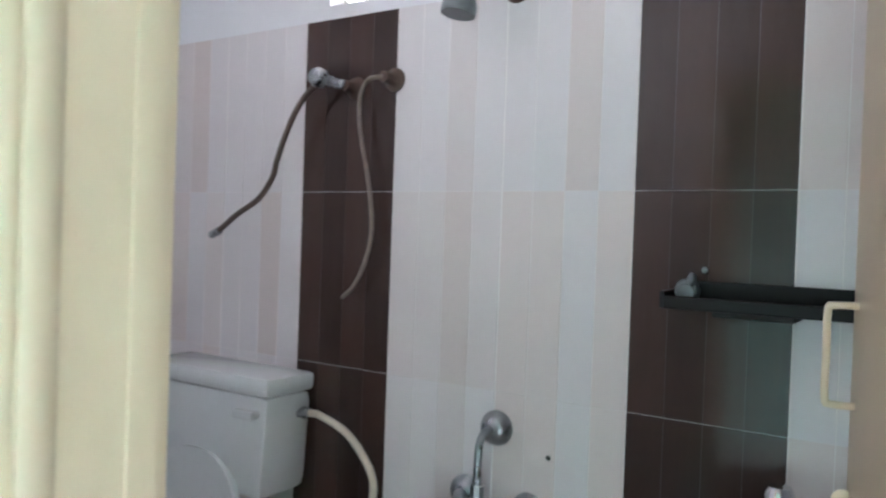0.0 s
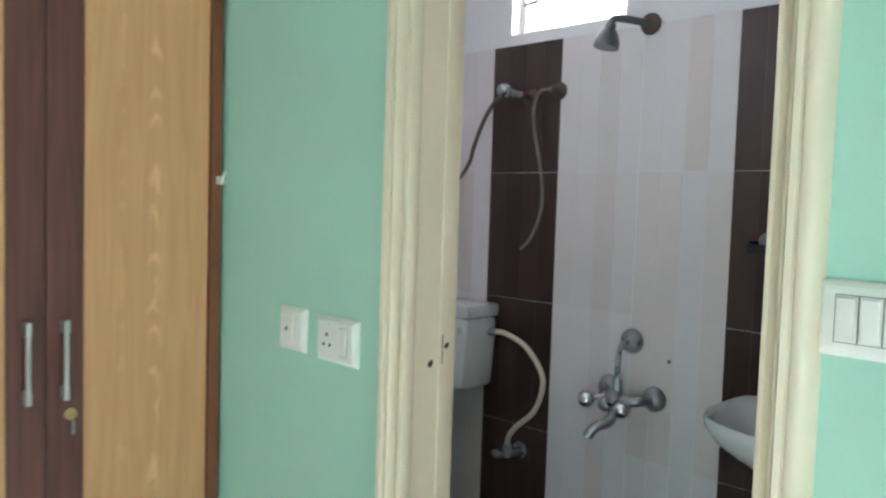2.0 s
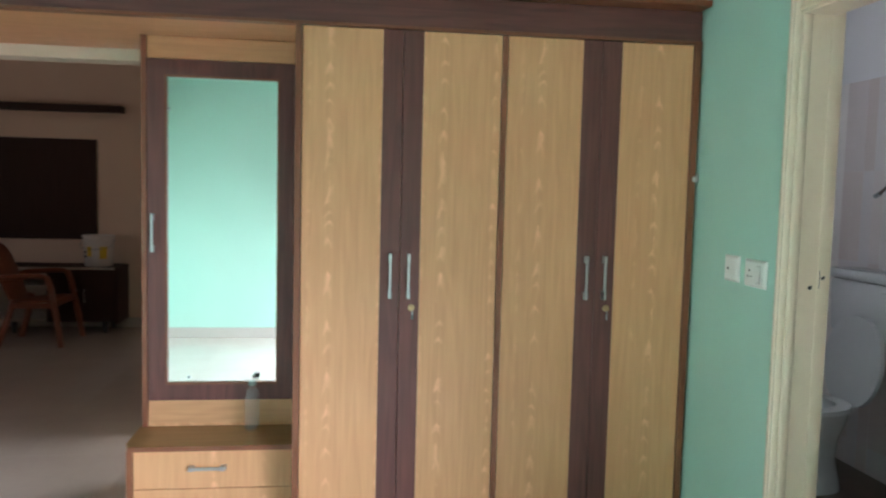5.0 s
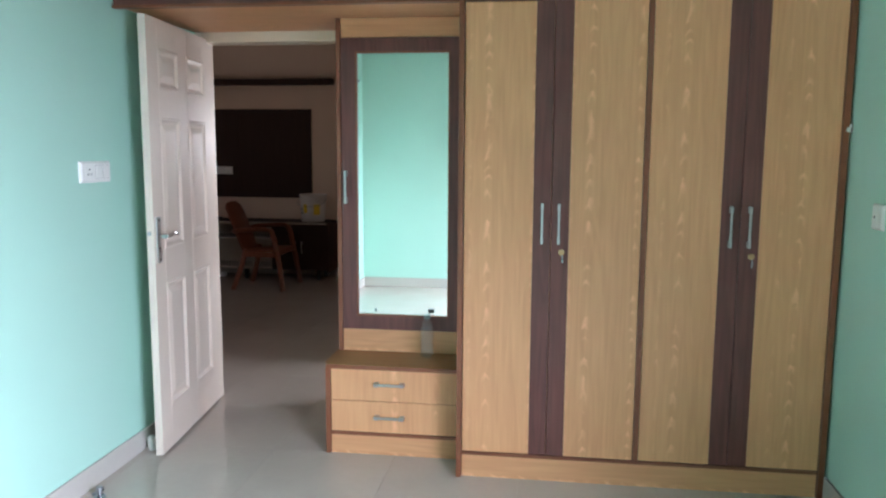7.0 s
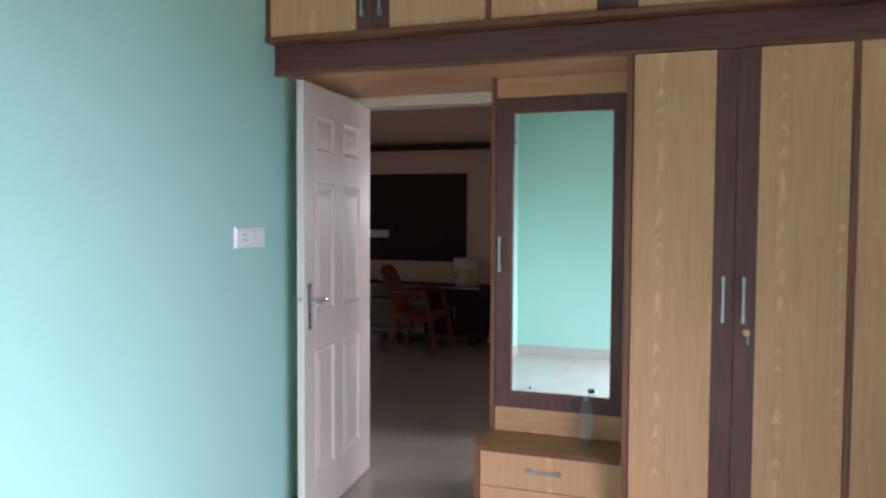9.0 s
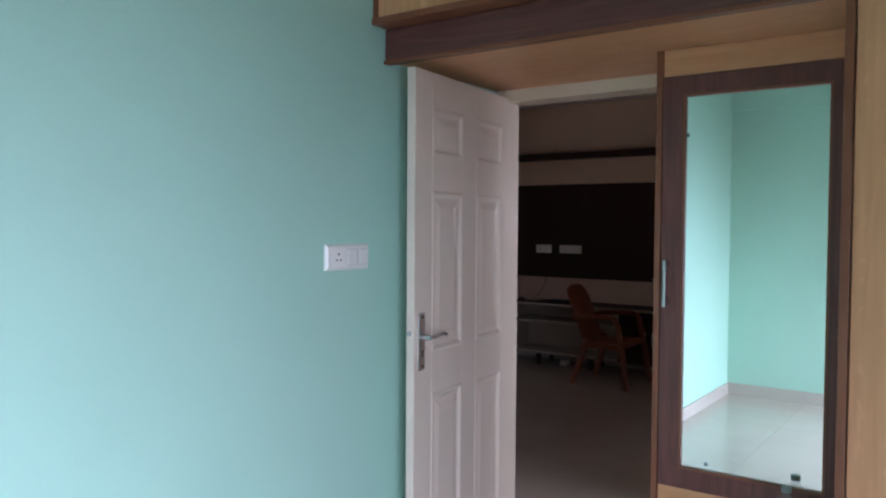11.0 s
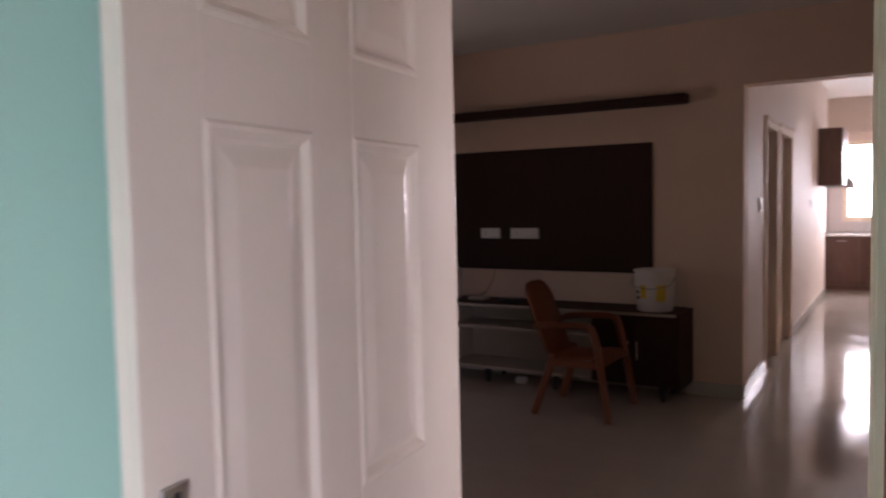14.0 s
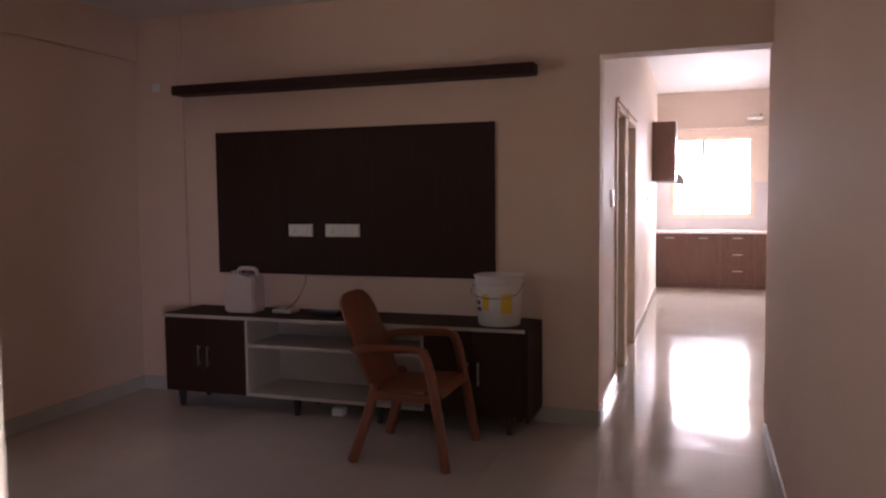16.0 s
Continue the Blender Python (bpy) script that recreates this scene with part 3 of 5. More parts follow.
bm = leaf_mesh()
bmesh.ops.transform(bm, matrix=LEAF, verts=bm.verts)
part("leaf", bm, GLOSS_DOOR, leaf_top)
for a, b in ((0.175, 0.425), (0.545, 0.79)):
    for z0, z1 in ((0.22, 0.83), (0.99, 1.61), (1.745, 1.93)):
        bm = bmesh.new()
        rings = []
        for inset, y in ((0.0, 0.0005), (0.006, 0.0035), (0.012, 0.003), (0.024, -0.0065), (0.030, -0.0075), (0.036, -0.007), (0.062, -0.002), (0.066, -0.0018)):
            rings.append([bm.verts.new(p) for p in ((a + inset, y, z0 + inset), (b - inset, y, z0 + inset), (b - inset, y, z1 - inset), (a + inset, y, z1 - inset))])
        back = [bm.verts.new(p) for p in ((a, -0.011, z0), (b, -0.011, z0), (b, -0.011, z1), (a, -0.011, z1))]
        for r0, r1 in zip([back] + rings, rings):
            for k in range(4):
                bm.faces.new((r0[k], r0[(k + 1) % 4], r1[(k + 1) % 4], r1[k]))
        bm.faces.new(rings[-1])
        bmesh.ops.transform(bm, matrix=LEAF, verts=bm.verts)
        part("panel", bm, GLOSS_DOOR, leaf_top)
bm = bmesh.new()
box(bm, LW - 0.068, LW - 0.025, -0.001, 0.007, 0.935, 1.150, bevel=0.003)
bmesh.ops.transform(bm, matrix=LEAF, verts=bm.verts)
plate = part("handle_plate", bm, STEEL, leaf_top, "brushed steel lock plate")
bm = bmesh.new()
rod(bm, (LW - 0.047, 0.005, 1.06), (LW - 0.047, 0.045, 1.06), 0.012)
sweep(bm, [(LW - 0.04, 0.045, 1.06), (LW - 0.08, 0.05, 1.062), (LW - 0.12, 0.047, 1.068), (LW - 0.165, 0.043, 1.06)], 0.009, flat=0.8)
bmesh.ops.transform(bm, matrix=LEAF, verts=bm.verts)
part("lever", bm, CHROME, plate, "curved chrome lever handle", smooth=True)
bm = bmesh.new()
for z in (1.135, 0.95):
    rod(bm, (LW - 0.047, 0.005, z), (LW - 0.047, 0.0085, z), 0.006)
rod(bm, (LW - 0.047, 0.005, 1.005), (LW - 0.047, 0.0085, 1.005), 0.006)
box(bm, LW - 0.050, LW - 0.044, 0.005, 0.0085, 0.985, 1.003)
bmesh.ops.transform(bm, matrix=LEAF, verts=bm.verts)
part("screws", bm, PLASTIC_DARK, plate, "dark screw heads and keyhole")
bm = bmesh.new()
box(bm, LW - 0.001, LW + 0.0015, -0.030, -0.006, 0.955, 1.115, bevel=0.0006)
bmesh.ops.transform(bm, matrix=LEAF, verts=bm.verts)
edge_plate = part("edge_plate", bm, GLOSS_DOOR, leaf_top, "painted-over lock edge plate")
bm = bmesh.new()
box(bm, LW, LW + 0.014, -0.025, -0.012, 1.068, 1.086, bevel=0.003)
bmesh.ops.transform(bm, matrix=LEAF, verts=bm.verts)
part("latch", bm, STEEL, edge_plate, "steel latch")


for z0, z1, x in ((1.175, 1.192, 0.020), (1.12, 1.16, 0.018), (1.03, 1.075, 0.016), (0.96, 0.985, 0.019)):
    bm = bmesh.new()
    box(bm, x, x + 0.0035, -0.001, 0.0006, z0, z1, bevel=0.0003)
    bmesh.ops.transform(bm, matrix=LEAF, verts=bm.verts)
    part("paint_chip", bm, PVC_HOSE, leaf_top, "small chip in the paint")


# ---- switch plates ----
def plate_thing(name, at, facing, w, h, inner, label):
    """A switch or socket plate. facing: the turn about z of its face from -y."""
    ob = thing(name, at, label, "switch plate")
    m = Matrix.Translation(at) @ Matrix.Rotation(radians(facing), 4, "Z")
    bm = bmesh.new()
    rings = []
    for inset, y in ((0.0, 0.0), (0.0, -0.003), (0.002, -0.006), (0.008, -0.0115), (0.012, -0.0125)):
        x, z = w / 2 - inset, h / 2 - inset
        rings.append([bm.verts.new(p) for p in ((-x, y, -z), (x, y, -z), (x, y, z), (-x, y, z))])
    for r0, r1 in zip(rings, rings[1:]):
        for k in range(4):
            bm.faces.new((r0[k], r0[(k + 1) % 4], r1[(k + 1) % 4], r1[k]))
    bm.faces.new(rings[-1])
    bm.faces.new(rings[0])
    bmesh.ops.transform(bm, matrix=m, verts=bm.verts)
    part("plate", bm, PLASTIC, ob)
    for kind, cx, cw in inner:
        bm = bmesh.new()
        box(bm, cx - cw / 2, cx + cw / 2, -0.0138, -0.011, -h * 0.3, h * 0.3, bevel=0.0008)
        if kind == "switch":
            box(bm, cx - cw / 2 + 0.002, cx + cw / 2 - 0.002, -0.0175, -0.0135, -h * 0.28, h * 0.28, bevel=0.002)
        bmesh.ops.transform(bm, matrix=m, verts=bm.verts)
        if kind == "switch":
            gap = bmesh.new()
            box(gap, cx - cw / 2 - 0.0012, cx + cw / 2 + 0.0012, -0.0129, -0.0122, -h * 0.3 - 0.0012, h * 0.3 + 0.0012)
            bmesh.ops.transform(gap, matrix=m, verts=gap.verts)
            part("rocker_seam", gap, SEAM, ob, "grey seam round the rocker")
        seat = part("rocker" if kind == "switch" else "insert", bm, PLASTIC, ob)
        if kind in ("socket", "point"):
            bm = bmesh.new()
            holes = ((0, 0.011, 0.0045), (-0.010, -0.010, 0.004), (0.010, -0.010, 0.004)) if kind == "socket" else ((0, 0, 0.005),)
            for hx, hz, r in holes:
                rod(bm, (cx + hx, -0.0142, hz), (cx + hx, -0.013, hz), r, seg=10)
            bmesh.ops.transform(bm, matrix=m, verts=bm.verts)
            part("holes", bm, PLASTIC_DARK, seat, "dark socket holes")
    return ob


plate_thing("switch_plate", (-0.745, NORTH, 1.231), 0, 0.096, 0.095, [("point", -0.013, 0.045)], "small white antenna point beside the bathroom door")
plate_thing("switch_plate", (-0.587, NORTH, 1.228), 0, 0.133, 0.095, [("socket", -0.024, 0.05), ("switch", 0.029, 0.024)], "white power socket with a switch by the bathroom door")
plate_thing("switch_plate", (0.455, NORTH, 1.397), 0, 0.24, 0.09, [("switch", -0.087 + 0.0255 * k, 0.0235) for k in range(7)], "long white switch plate beside the bathroom door frame")
plate_thing("switch_plate", (-0.865, SOUTH, 1.364), 180, 0.225, 0.092, [("socket", -0.052, 0.06), ("switch", 0.015, 0.048), ("switch", 0.07, 0.048)], "white socket and switch plate on the mint wall")
plate_thing("switch_plate", (TVX - 0.012, -4.985, 1.22), 90, 0.19, 0.09, [("socket", -0.04, 0.06), ("switch", 0.04, 0.04)], "white socket plate on the dark panel")
plate_thing("switch_plate", (TVX - 0.012, -4.66, 1.22), 90, 0.262, 0.09, [("socket", -0.07, 0.06), ("switch", 0.0, 0.04), ("switch", 0.06, 0.04)], "wide white socket plate on the dark panel")
plate_thing("switch_plate", (-7.2, -2.92, 1.42), 180, 0.15, 0.12, [("switch", -0.035, 0.04), ("switch", 0.035, 0.04)], "white switch plate in the passage")
plate_thing("switch_plate", (-3.155, LONG, 1.375), 0, 0.17, 0.09, [("switch", -0.03, 0.05), ("switch", 0.03, 0.05)], "small white switch on the long wall")


# ---- wardrobe ----
WX = -1.07


def bar_handle(parent, y, z0, z1, x=WX, level=False):
    bm = bmesh.new()
    if level:
        box(bm, x + 0.022, x + 0.030, z0, z1, y - 0.006, y + 0.006, bevel=0.002)
        ends = ((z0, z0 + 0.022), (z1 - 0.022, z1))
    else:
        box(bm, x + 0.021, x + 0.029, y - 0.0045, y + 0.0045, z0, z1, bevel=0.0018)
        ends = ((z0, z0 + 0.028), (z1 - 0.028, z1))
    for a, b in ends:
        if level:
            box(bm, x, x + 0.032, a, b, y - 0.008, y + 0.008, bevel=0.002)
        else:
            box(bm, x, x + 0.031, y - 0.0055, y + 0.0055, a, b, bevel=0.0018)
    part("handle", bm, STEEL, parent, "brushed steel bar handle")


def lock(parent, y, z):
    bm = bmesh.new()
    lathe(bm, (WX, y, z), [(0.013, 0.0), (0.013, 0.005), (0.010, 0.006), (0.010, 0.012), (0.004, 0.0125)], axis="X")
    knob = part("lock", bm, BRASS, parent, "round brass lock", smooth=True)
    bm = bmesh.new()
    box(bm, WX + 0.004, WX + 0.006, y + 0.001, y + 0.008, z - 0.046, z - 0.022, bevel=0.0008)
    rod(bm, (WX + 0.0055, y + 0.0045, z - 0.022), (WX + 0.0055, y + 0.002, z - 0.004), 0.0025, seg=8)
    part("key", bm, DULL_CHROME, knob, "hanging key")


wardrobe = thing("wardrobe", (-1.5, -0.46, 0), "oak and dark laminate fitted wardrobe with four tall doors", "wardrobe")
bm = bmesh.new()
box(bm, BEDW + 0.002, WX - 0.022, -1.238, 0.314, 0.11, 2.082)
part("carcass", bm, OAK, wardrobe)
boxpart("plinth", OAK_H, wardrobe, (BEDW + 0.002, WX - 0.004, -1.238, 0.284, 0, 0.103))
boxpart("plinth_trim", EDGE, wardrobe, (WX - 0.022, WX + 0.004, -1.238, 0.284, 0.104, 0.118))
boxpart("end_panel", EDGE, wardrobe, (BEDW + 0.002, WX + 0.012, -1.262, -1.239, 0, 2.086), label="red-brown edged end panel")
boxpart("end_trim", EDGE, wardrobe, (WX - 0.022, WX + 0.012, 0.286, 0.312, 0, 2.086))
boxpart("middle_trim", EDGE, wardrobe, (WX - 0.022, WX + 0.004, -0.484, -0.463, 0.119, 2.082))
for y0, y1, d0, d1, hy, lk, fy in ((-1.236, -0.863, -0.939, -0.863, -0.900, None, -1.135), (-0.861, -0.486, -0.861, -0.786, -0.829, -0.815, -0.705),
                                   (-0.461, -0.087, -0.164, -0.087, -0.127, None, -0.325), (-0.085, 0.284, -0.085, -0.008, -0.052, -0.036, 0.15)):
    bm = bmesh.new()
    a, b = (y0, d0) if d0 > y0 + 0.01 else (d1, y1)
    box(bm, WX - 0.02, WX, a, b, 0.121, 2.081, bevel=0.002)
    door = part("door", bm, OAK, wardrobe, "oak laminate door with a dark stripe", at=(WX, fy, 1.0))
    boxpart("stripe", WENGE, door, (WX - 0.02, WX + 0.0005, d0, d1, 0.121, 2.081), label="dark brown laminate stripe")
    bar_handle(door, hy, 1.070, 1.242)
    if lk is not None:
        lock(door, lk, 1.033)

# beam and loft above
beam = thing("fascia_beam", (-1.5, -1.25, 2.08), "dark laminate fascia over wardrobe and doorway with red-brown edging", "fascia")
boxpart("fascia", WENGE_H, beam, (WX - 0.03, WX - 0.004, SOUTH + 0.002, NORTH - 0.004, 2.098, 2.214))
boxpart("edging", EDGE, beam, (WX - 0.032, WX + 0.006, SOUTH + 0.002, NORTH - 0.004, 2.084, 2.097))
boxpart("soffit", OAK_H, beam, (BEDW + 0.009, WX - 0.031, SOUTH + 0.002, -1.263, 2.098, 2.116), label="oak laminate soffit over the doorway")
loft = thing("loft_cabinet", (-1.5, -1.25, 2.22), "oak and dark laminate loft cabinet above the wardrobe", "cabinet")
boxpart("base_shelf", EDGE, loft, (BEDW + 0.01, -0.995, SOUTH + 0.002, NORTH - 0.004, 2.217, 2.240), label="red-brown projecting shelf edge")
boxpart("carcass", OAK, loft, (BEDW + 0.01, -1.035, SOUTH + 0.004, NORTH - 0.006, 2.241, BTOP - 0.004))
boxpart("end_trim", EDGE, loft, (-1.034, -1.0, SOUTH + 0.004, SOUTH + 0.018, 2.241, BTOP - 0.004))
span = 1.01
for k in range(3):
    y0 = SOUTH + 0.018 + k * span
    y1 = min(y0 + span, NORTH - 0.008)
    boxpart("trim", EDGE, loft, (-1.034, -1.0, y1 - 0.02, y1 - 0.002, 2.241, BTOP - 0.004))
    mid = (y0 + y1 - 0.02) / 2
    for a, b, s0, s1, hy in ((y0 + 0.001, mid - 0.001, mid - 0.077, mid - 0.001, mid - 0.04), (mid + 0.001, y1 - 0.021, mid + 0.001, mid + 0.077, mid + 0.04)):
        o0, o1 = (a, s0) if s0 > a + 0.01 else (s1, b)
        bm = bmesh.new()
        box(bm, -1.033, -1.012, o0, o1, 2.243, BTOP - 0.006, bevel=0.002)
        d = part("door", bm, OAK, loft, "oak laminate loft door", at=(-1.02, (o0 + o1) / 2, 2.5))
        boxpart("stripe", WENGE, d, (-1.033, -1.0115, s0, s1, 2.243, BTOP - 0.006), label="dark brown stripe")
        bar_handle(d, hy, 2.295, 2.43, x=-1.012)

# mirror cabinet and drawers
MX = -1.49
cab = thing("mirror_cabinet", (-1.7, -1.58, 0.45), "oak cabinet with a tall dark-framed mirror door", "cabinet")
boxpart("side_panel", EDGE, cab, (BEDW + 0.01, MX + 0.006, -1.915, -1.893, 0.449, 2.096), label="red-brown edged side panel")
boxpart("back_box", OAK, cab, (BEDW + 0.01, MX - 0.024, -1.892, -1.264, 0.449, 2.096))
boxpart("top_panel", OAK_H, cab, (MX - 0.023, MX - 0.003, -1.892, -1.264, 2.004, 2.096))
boxpart("bottom_panel", OAK_H, cab, (MX - 0.023, MX - 0.003, -1.892, -1.264, 0.449, 0.562))
boxpart("filler", OAK, cab, (MX - 0.023, MX - 0.003, -1.288, -1.264, 0.563, 2.003))
bm = bmesh.new()
y0, y1, z0, z1 = -1.890, -1.290, 0.565, 2.001
my0, my1, mz0, mz1 = -1.812, -1.360, 0.640, 1.930
for d in ((y0, my0 - 0.008, z0, z1), (my1 + 0.008, y1, z0, z1), (my0 - 0.008, my1 + 0.008, z0, mz0 - 0.008), (my0 - 0.008, my1 + 0.008, mz1 + 0.008, z1)):
    box(bm, MX - 0.022, MX + 0.004, *d)
mdoor = part("door", bm, WENGE, cab, "dark laminate mirror frame door")
bm = bmesh.new()
for d in ((my0 - 0.008, my0, mz0 - 0.008, mz1 + 0.008), (my1, my1 + 0.008, mz0 - 0.008, mz1 + 0.008), (my0, my1, mz0 - 0.008, mz0), (my0, my1, mz1, mz1 + 0.008)):
    box(bm, MX - 0.018, MX + 0.002, *d)
part("lip", bm, EDGE, mdoor, "red-brown inner bead")
boxpart("mirror", MIRROR, mdoor, (MX - 0.016, MX - 0.010, my0 - 0.002, my1 + 0.002, mz0 - 0.002, mz1 + 0.002), bevel=0, label="clear mirror glass")
for sy, sz in ((-1.725, 0.662), (-1.806, 1.797)):
    bm = bmesh.new()
    lathe(bm, (MX - 0.0105, sy, sz), [(0.007, 0.0), (0.007, 0.003), (0.003, 0.005)], axis="X", seg=14)
    part("mirror_screw", bm, DULL_CHROME, mdoor, "small round mirror screw cap", smooth=True)
bar_handle(mdoor, -1.868, 1.200, 1.362, x=MX + 0.004)
DX = -1.25
chest = thing("drawer_chest", (-1.6, -1.58, 0), "low oak laminate chest of two drawers under the mirror", "drawers")
boxpart("body", OAK, chest, (BEDW + 0.01, DX - 0.022, -1.893, -1.266, 0.1, 0.42))
boxpart("side", EDGE, chest, (BEDW + 0.01, DX + 0.006, -1.918, -1.894, 0, 0.424), label="red-brown edged side")
bm = bmesh.new()
prism(bm, [(BEDW + 0.01, -1.926), (DX - 0.03, -1.926), (DX + 0.012, -1.910), (DX + 0.014, -1.264), (BEDW + 0.01, -1.264)], 0.426, 0.447)
part("top", bm, OAK_TOP, chest, "brown oak laminate top")
boxpart("top_edge", EDGE, chest, (DX + 0.014, DX + 0.018, -1.910, -1.266, 0.427, 0.446), bevel=0)
boxpart("plinth", OAK_H, chest, (BEDW + 0.01, DX - 0.002, -1.893, -1.266, 0, 0.094))
boxpart("trim", EDGE, chest, (DX - 0.02, DX + 0.004, -1.893, -1.266, 0.095, 0.110))
for z0, z1, hz in ((0.112, 0.266, 0.193), (0.269, 0.424, 0.356)):
    d = boxpart("drawer", OAK, chest, (DX - 0.02, DX, -1.892, -1.268, z0, z1), label="oak drawer front")
    bar_handle(d, hz, -1.677, -1.532, x=DX, level=True)


def water_bottle(name, base, lay=False, s=1.0):
    ob = thing(name, base, "clear empty plastic water bottle lying on the floor" if lay else "clear empty plastic water bottle on the drawer top", "bottle")
    m = Matrix.Translation(base) @ (Matrix.Translation((0, 0, 0.033)) @ Matrix.Rotation(radians(90), 4, "Y") @ Matrix.Rotation(radians(20), 4, "X") if lay else Matrix.Identity(4)) @ Matrix.Scale(s, 4)
    bm = bmesh.new()
    prof = [(0.020, 0.0), (0.029, 0.004), (0.032, 0.012), (0.032, 0.05), (0.030, 0.055), (0.032, 0.06), (0.032, 0.09), (0.030, 0.095), (0.032, 0.10), (0.032, 0.145), (0.030, 0.160), (0.024, 0.175), (0.0145, 0.186), (0.013, 0.198)]
    lathe(bm, (0, 0, 0), prof + [(r - 0.001, h) for r, h in reversed(prof[1:])] + [(0.012, 0.004)])
    bmesh.ops.transform(bm, matrix=m, verts=bm.verts)
    part("body", bm, PET, ob, smooth=True)
    bm = bmesh.new()
    lathe(bm, (0, 0, 0), [(0.0155, 0.196), (0.0155, 0.211), (0.014, 0.213)])
    bmesh.ops.transform(bm, matrix=m, verts=bm.verts)
    part("cap", bm, CAP_P if not lay else PLASTIC, ob, "screw cap", smooth=True)
    return ob


water_bottle("water_bottle", (-1.43, -1.452, 0.447))
water_bottle("water_bottle", (-7.27, -2.85, 0.0), lay=True, s=1.1)

# wedge on the floor by the south wall
stop = thing("door_stopper", (-0.64, -2.73, 0), "small grey metal floor door stopper", "door stopper")
bm = bmesh.new()
lathe(bm, (-0.64, -2.73, 0), [(0.024, 0), (0.024, 0.006), (0.010, 0.010), (0.010, 0.03), (0.014, 0.034), (0.014, 0.045), (0.006, 0.047)], seg=18)
part("post", bm, DULL_CHROME, stop, smooth=True)
bm = bmesh.new()
box(bm, -0.70, -0.64, -2.765, -2.745, 0.0, 0.016, bevel=0.004)
part("foot", bm, DULL_CHROME, stop)
bm = bmesh.new()
lathe(bm, (-1.16, -2.772, 0.0), [(0.018, 0.0), (0.022, 0.02), (0.022, 0.06), (0.012, 0.07)], seg=18)
single("door_buffer", bm, PLASTIC, (-1.16, -2.772, 0), "small white rubber buffer behind the open door", "door stopper", smooth=True)
bm = bmesh.new()
box(bm, -1.062, -1.048, NORTH - 0.022, NORTH, 1.545, 1.565, bevel=0.003)
rod(bm, (-1.05, NORTH - 0.012, 1.55), (-1.02, NORTH - 0.02, 1.575), 0.004, seg=8)
single("wall_clip", bm, PLASTIC, (-1.055, NORTH, 1.555), "small white plastic clip on the mint wall", "clip")

# bedroom window, behind the walk
bed_win = thing("window_1", (1.8, NORTH, BED_W[2]), "ivory framed tall bedroom window with two panes", "window")
tagged(bed_win, kind="structure")
bm = bmesh.new()
x0, x1, z0, z1 = BED_W
for d in ((x0, x0 + 0.05, z0, z1), (x1 - 0.05, x1, z0, z1), (x0 + 0.05, x1 - 0.05, z0, z0 + 0.05), (x0 + 0.05, x1 - 0.05, z1 - 0.05, z1), (1.775, 1.825, z0 + 0.05, z1 - 0.05)):
    box(bm, d[0], d[1], NORTH + 0.03, NORTH + 0.07, d[2], d[3])
part("window_frame", bm, PLASTIC, bed_win)

# ---- bathroom ----
wc = thing("toilet", (-1.41, 1.2, BATHZ), "pale blue-white toilet with raised lid and low cistern", "toilet")
bm = bmesh.new()
box(bm, -1.655, -1.160, 1.330, 1.500, 0.845, 1.112, bevel=0.032)
for v in bm.verts:
    if v.co.z < 0.95:
        v.co.x += (-1.41 - v.co.x) * 0.06
cistern = part("cistern", bm, CERAMIC, wc, "dusty pale ceramic cistern", smooth=True)
bm = bmesh.new()
box(bm, -1.660, -1.156, 1.326, 1.502, 1.108, 1.158, bevel=0.016)
part("cistern_lid", bm, CERAMIC, cistern, smooth=True)
bm = bmesh.new()
rod(bm, (-1.195, 1.340, 1.066), (-1.195, 1.316, 1.066), 0.011)
box(bm, -1.250, -1.182, 1.300, 1.316, 1.055, 1.078, bevel=0.005)
part("flush_lever", bm, CERAMIC, cistern, "pale flush lever")
bm = bmesh.new()
rod(bm, (-1.168, 1.45, 1.052), (-1.125, 1.45, 1.060), 0.011)
rod(bm, (-1.150, 1.45, 1.056), (-1.138, 1.45, 1.058), 0.016, seg=6)
part("inlet", bm, DULL_CHROME, cistern, "grey inlet nut")


def oval(cx, cy, rx, ry, n=28, front=1.0):
    return [(cx + rx * math.cos(2 * math.pi * k / n), cy + ry * math.sin(2 * math.pi * k / n) * (front if math.sin(2 * math.pi * k / n) < 0 else 0.8)) for k in range(n)]


bm = bmesh.new()
rings = []
for z, rx, ry, cy in ((BATHZ, 0.12, 0.20, 1.10), (BATHZ + 0.05, 0.115, 0.19, 1.10), (BATHZ + 0.15, 0.10, 0.16, 1.10), (BATHZ + 0.25, 0.14, 0.20, 1.07), (BATHZ + 0.34, 0.18, 0.26, 1.05), (BATHZ + 0.385, 0.185, 0.275, 1.05), (BATHZ + 0.385, 0.13, 0.21, 1.05), (BATHZ + 0.30, 0.11, 0.17, 1.05), (BATHZ + 0.2, 0.05, 0.08, 1.06)):
    rings.append([bm.verts.new((x, y, z)) for x, y in oval(-1.41, cy, rx, ry)])
for r0, r1 in zip(rings, rings[1:]):
    for k in range(28):
        bm.faces.new((r0[k], r0[(k + 1) % 28], r1[(k + 1) % 28], r1[k]))
bm.faces.new(rings[0])
bm.faces.new(rings[-1])
part("pan", bm, CERAMIC, wc, "pale ceramic pan", smooth=True)
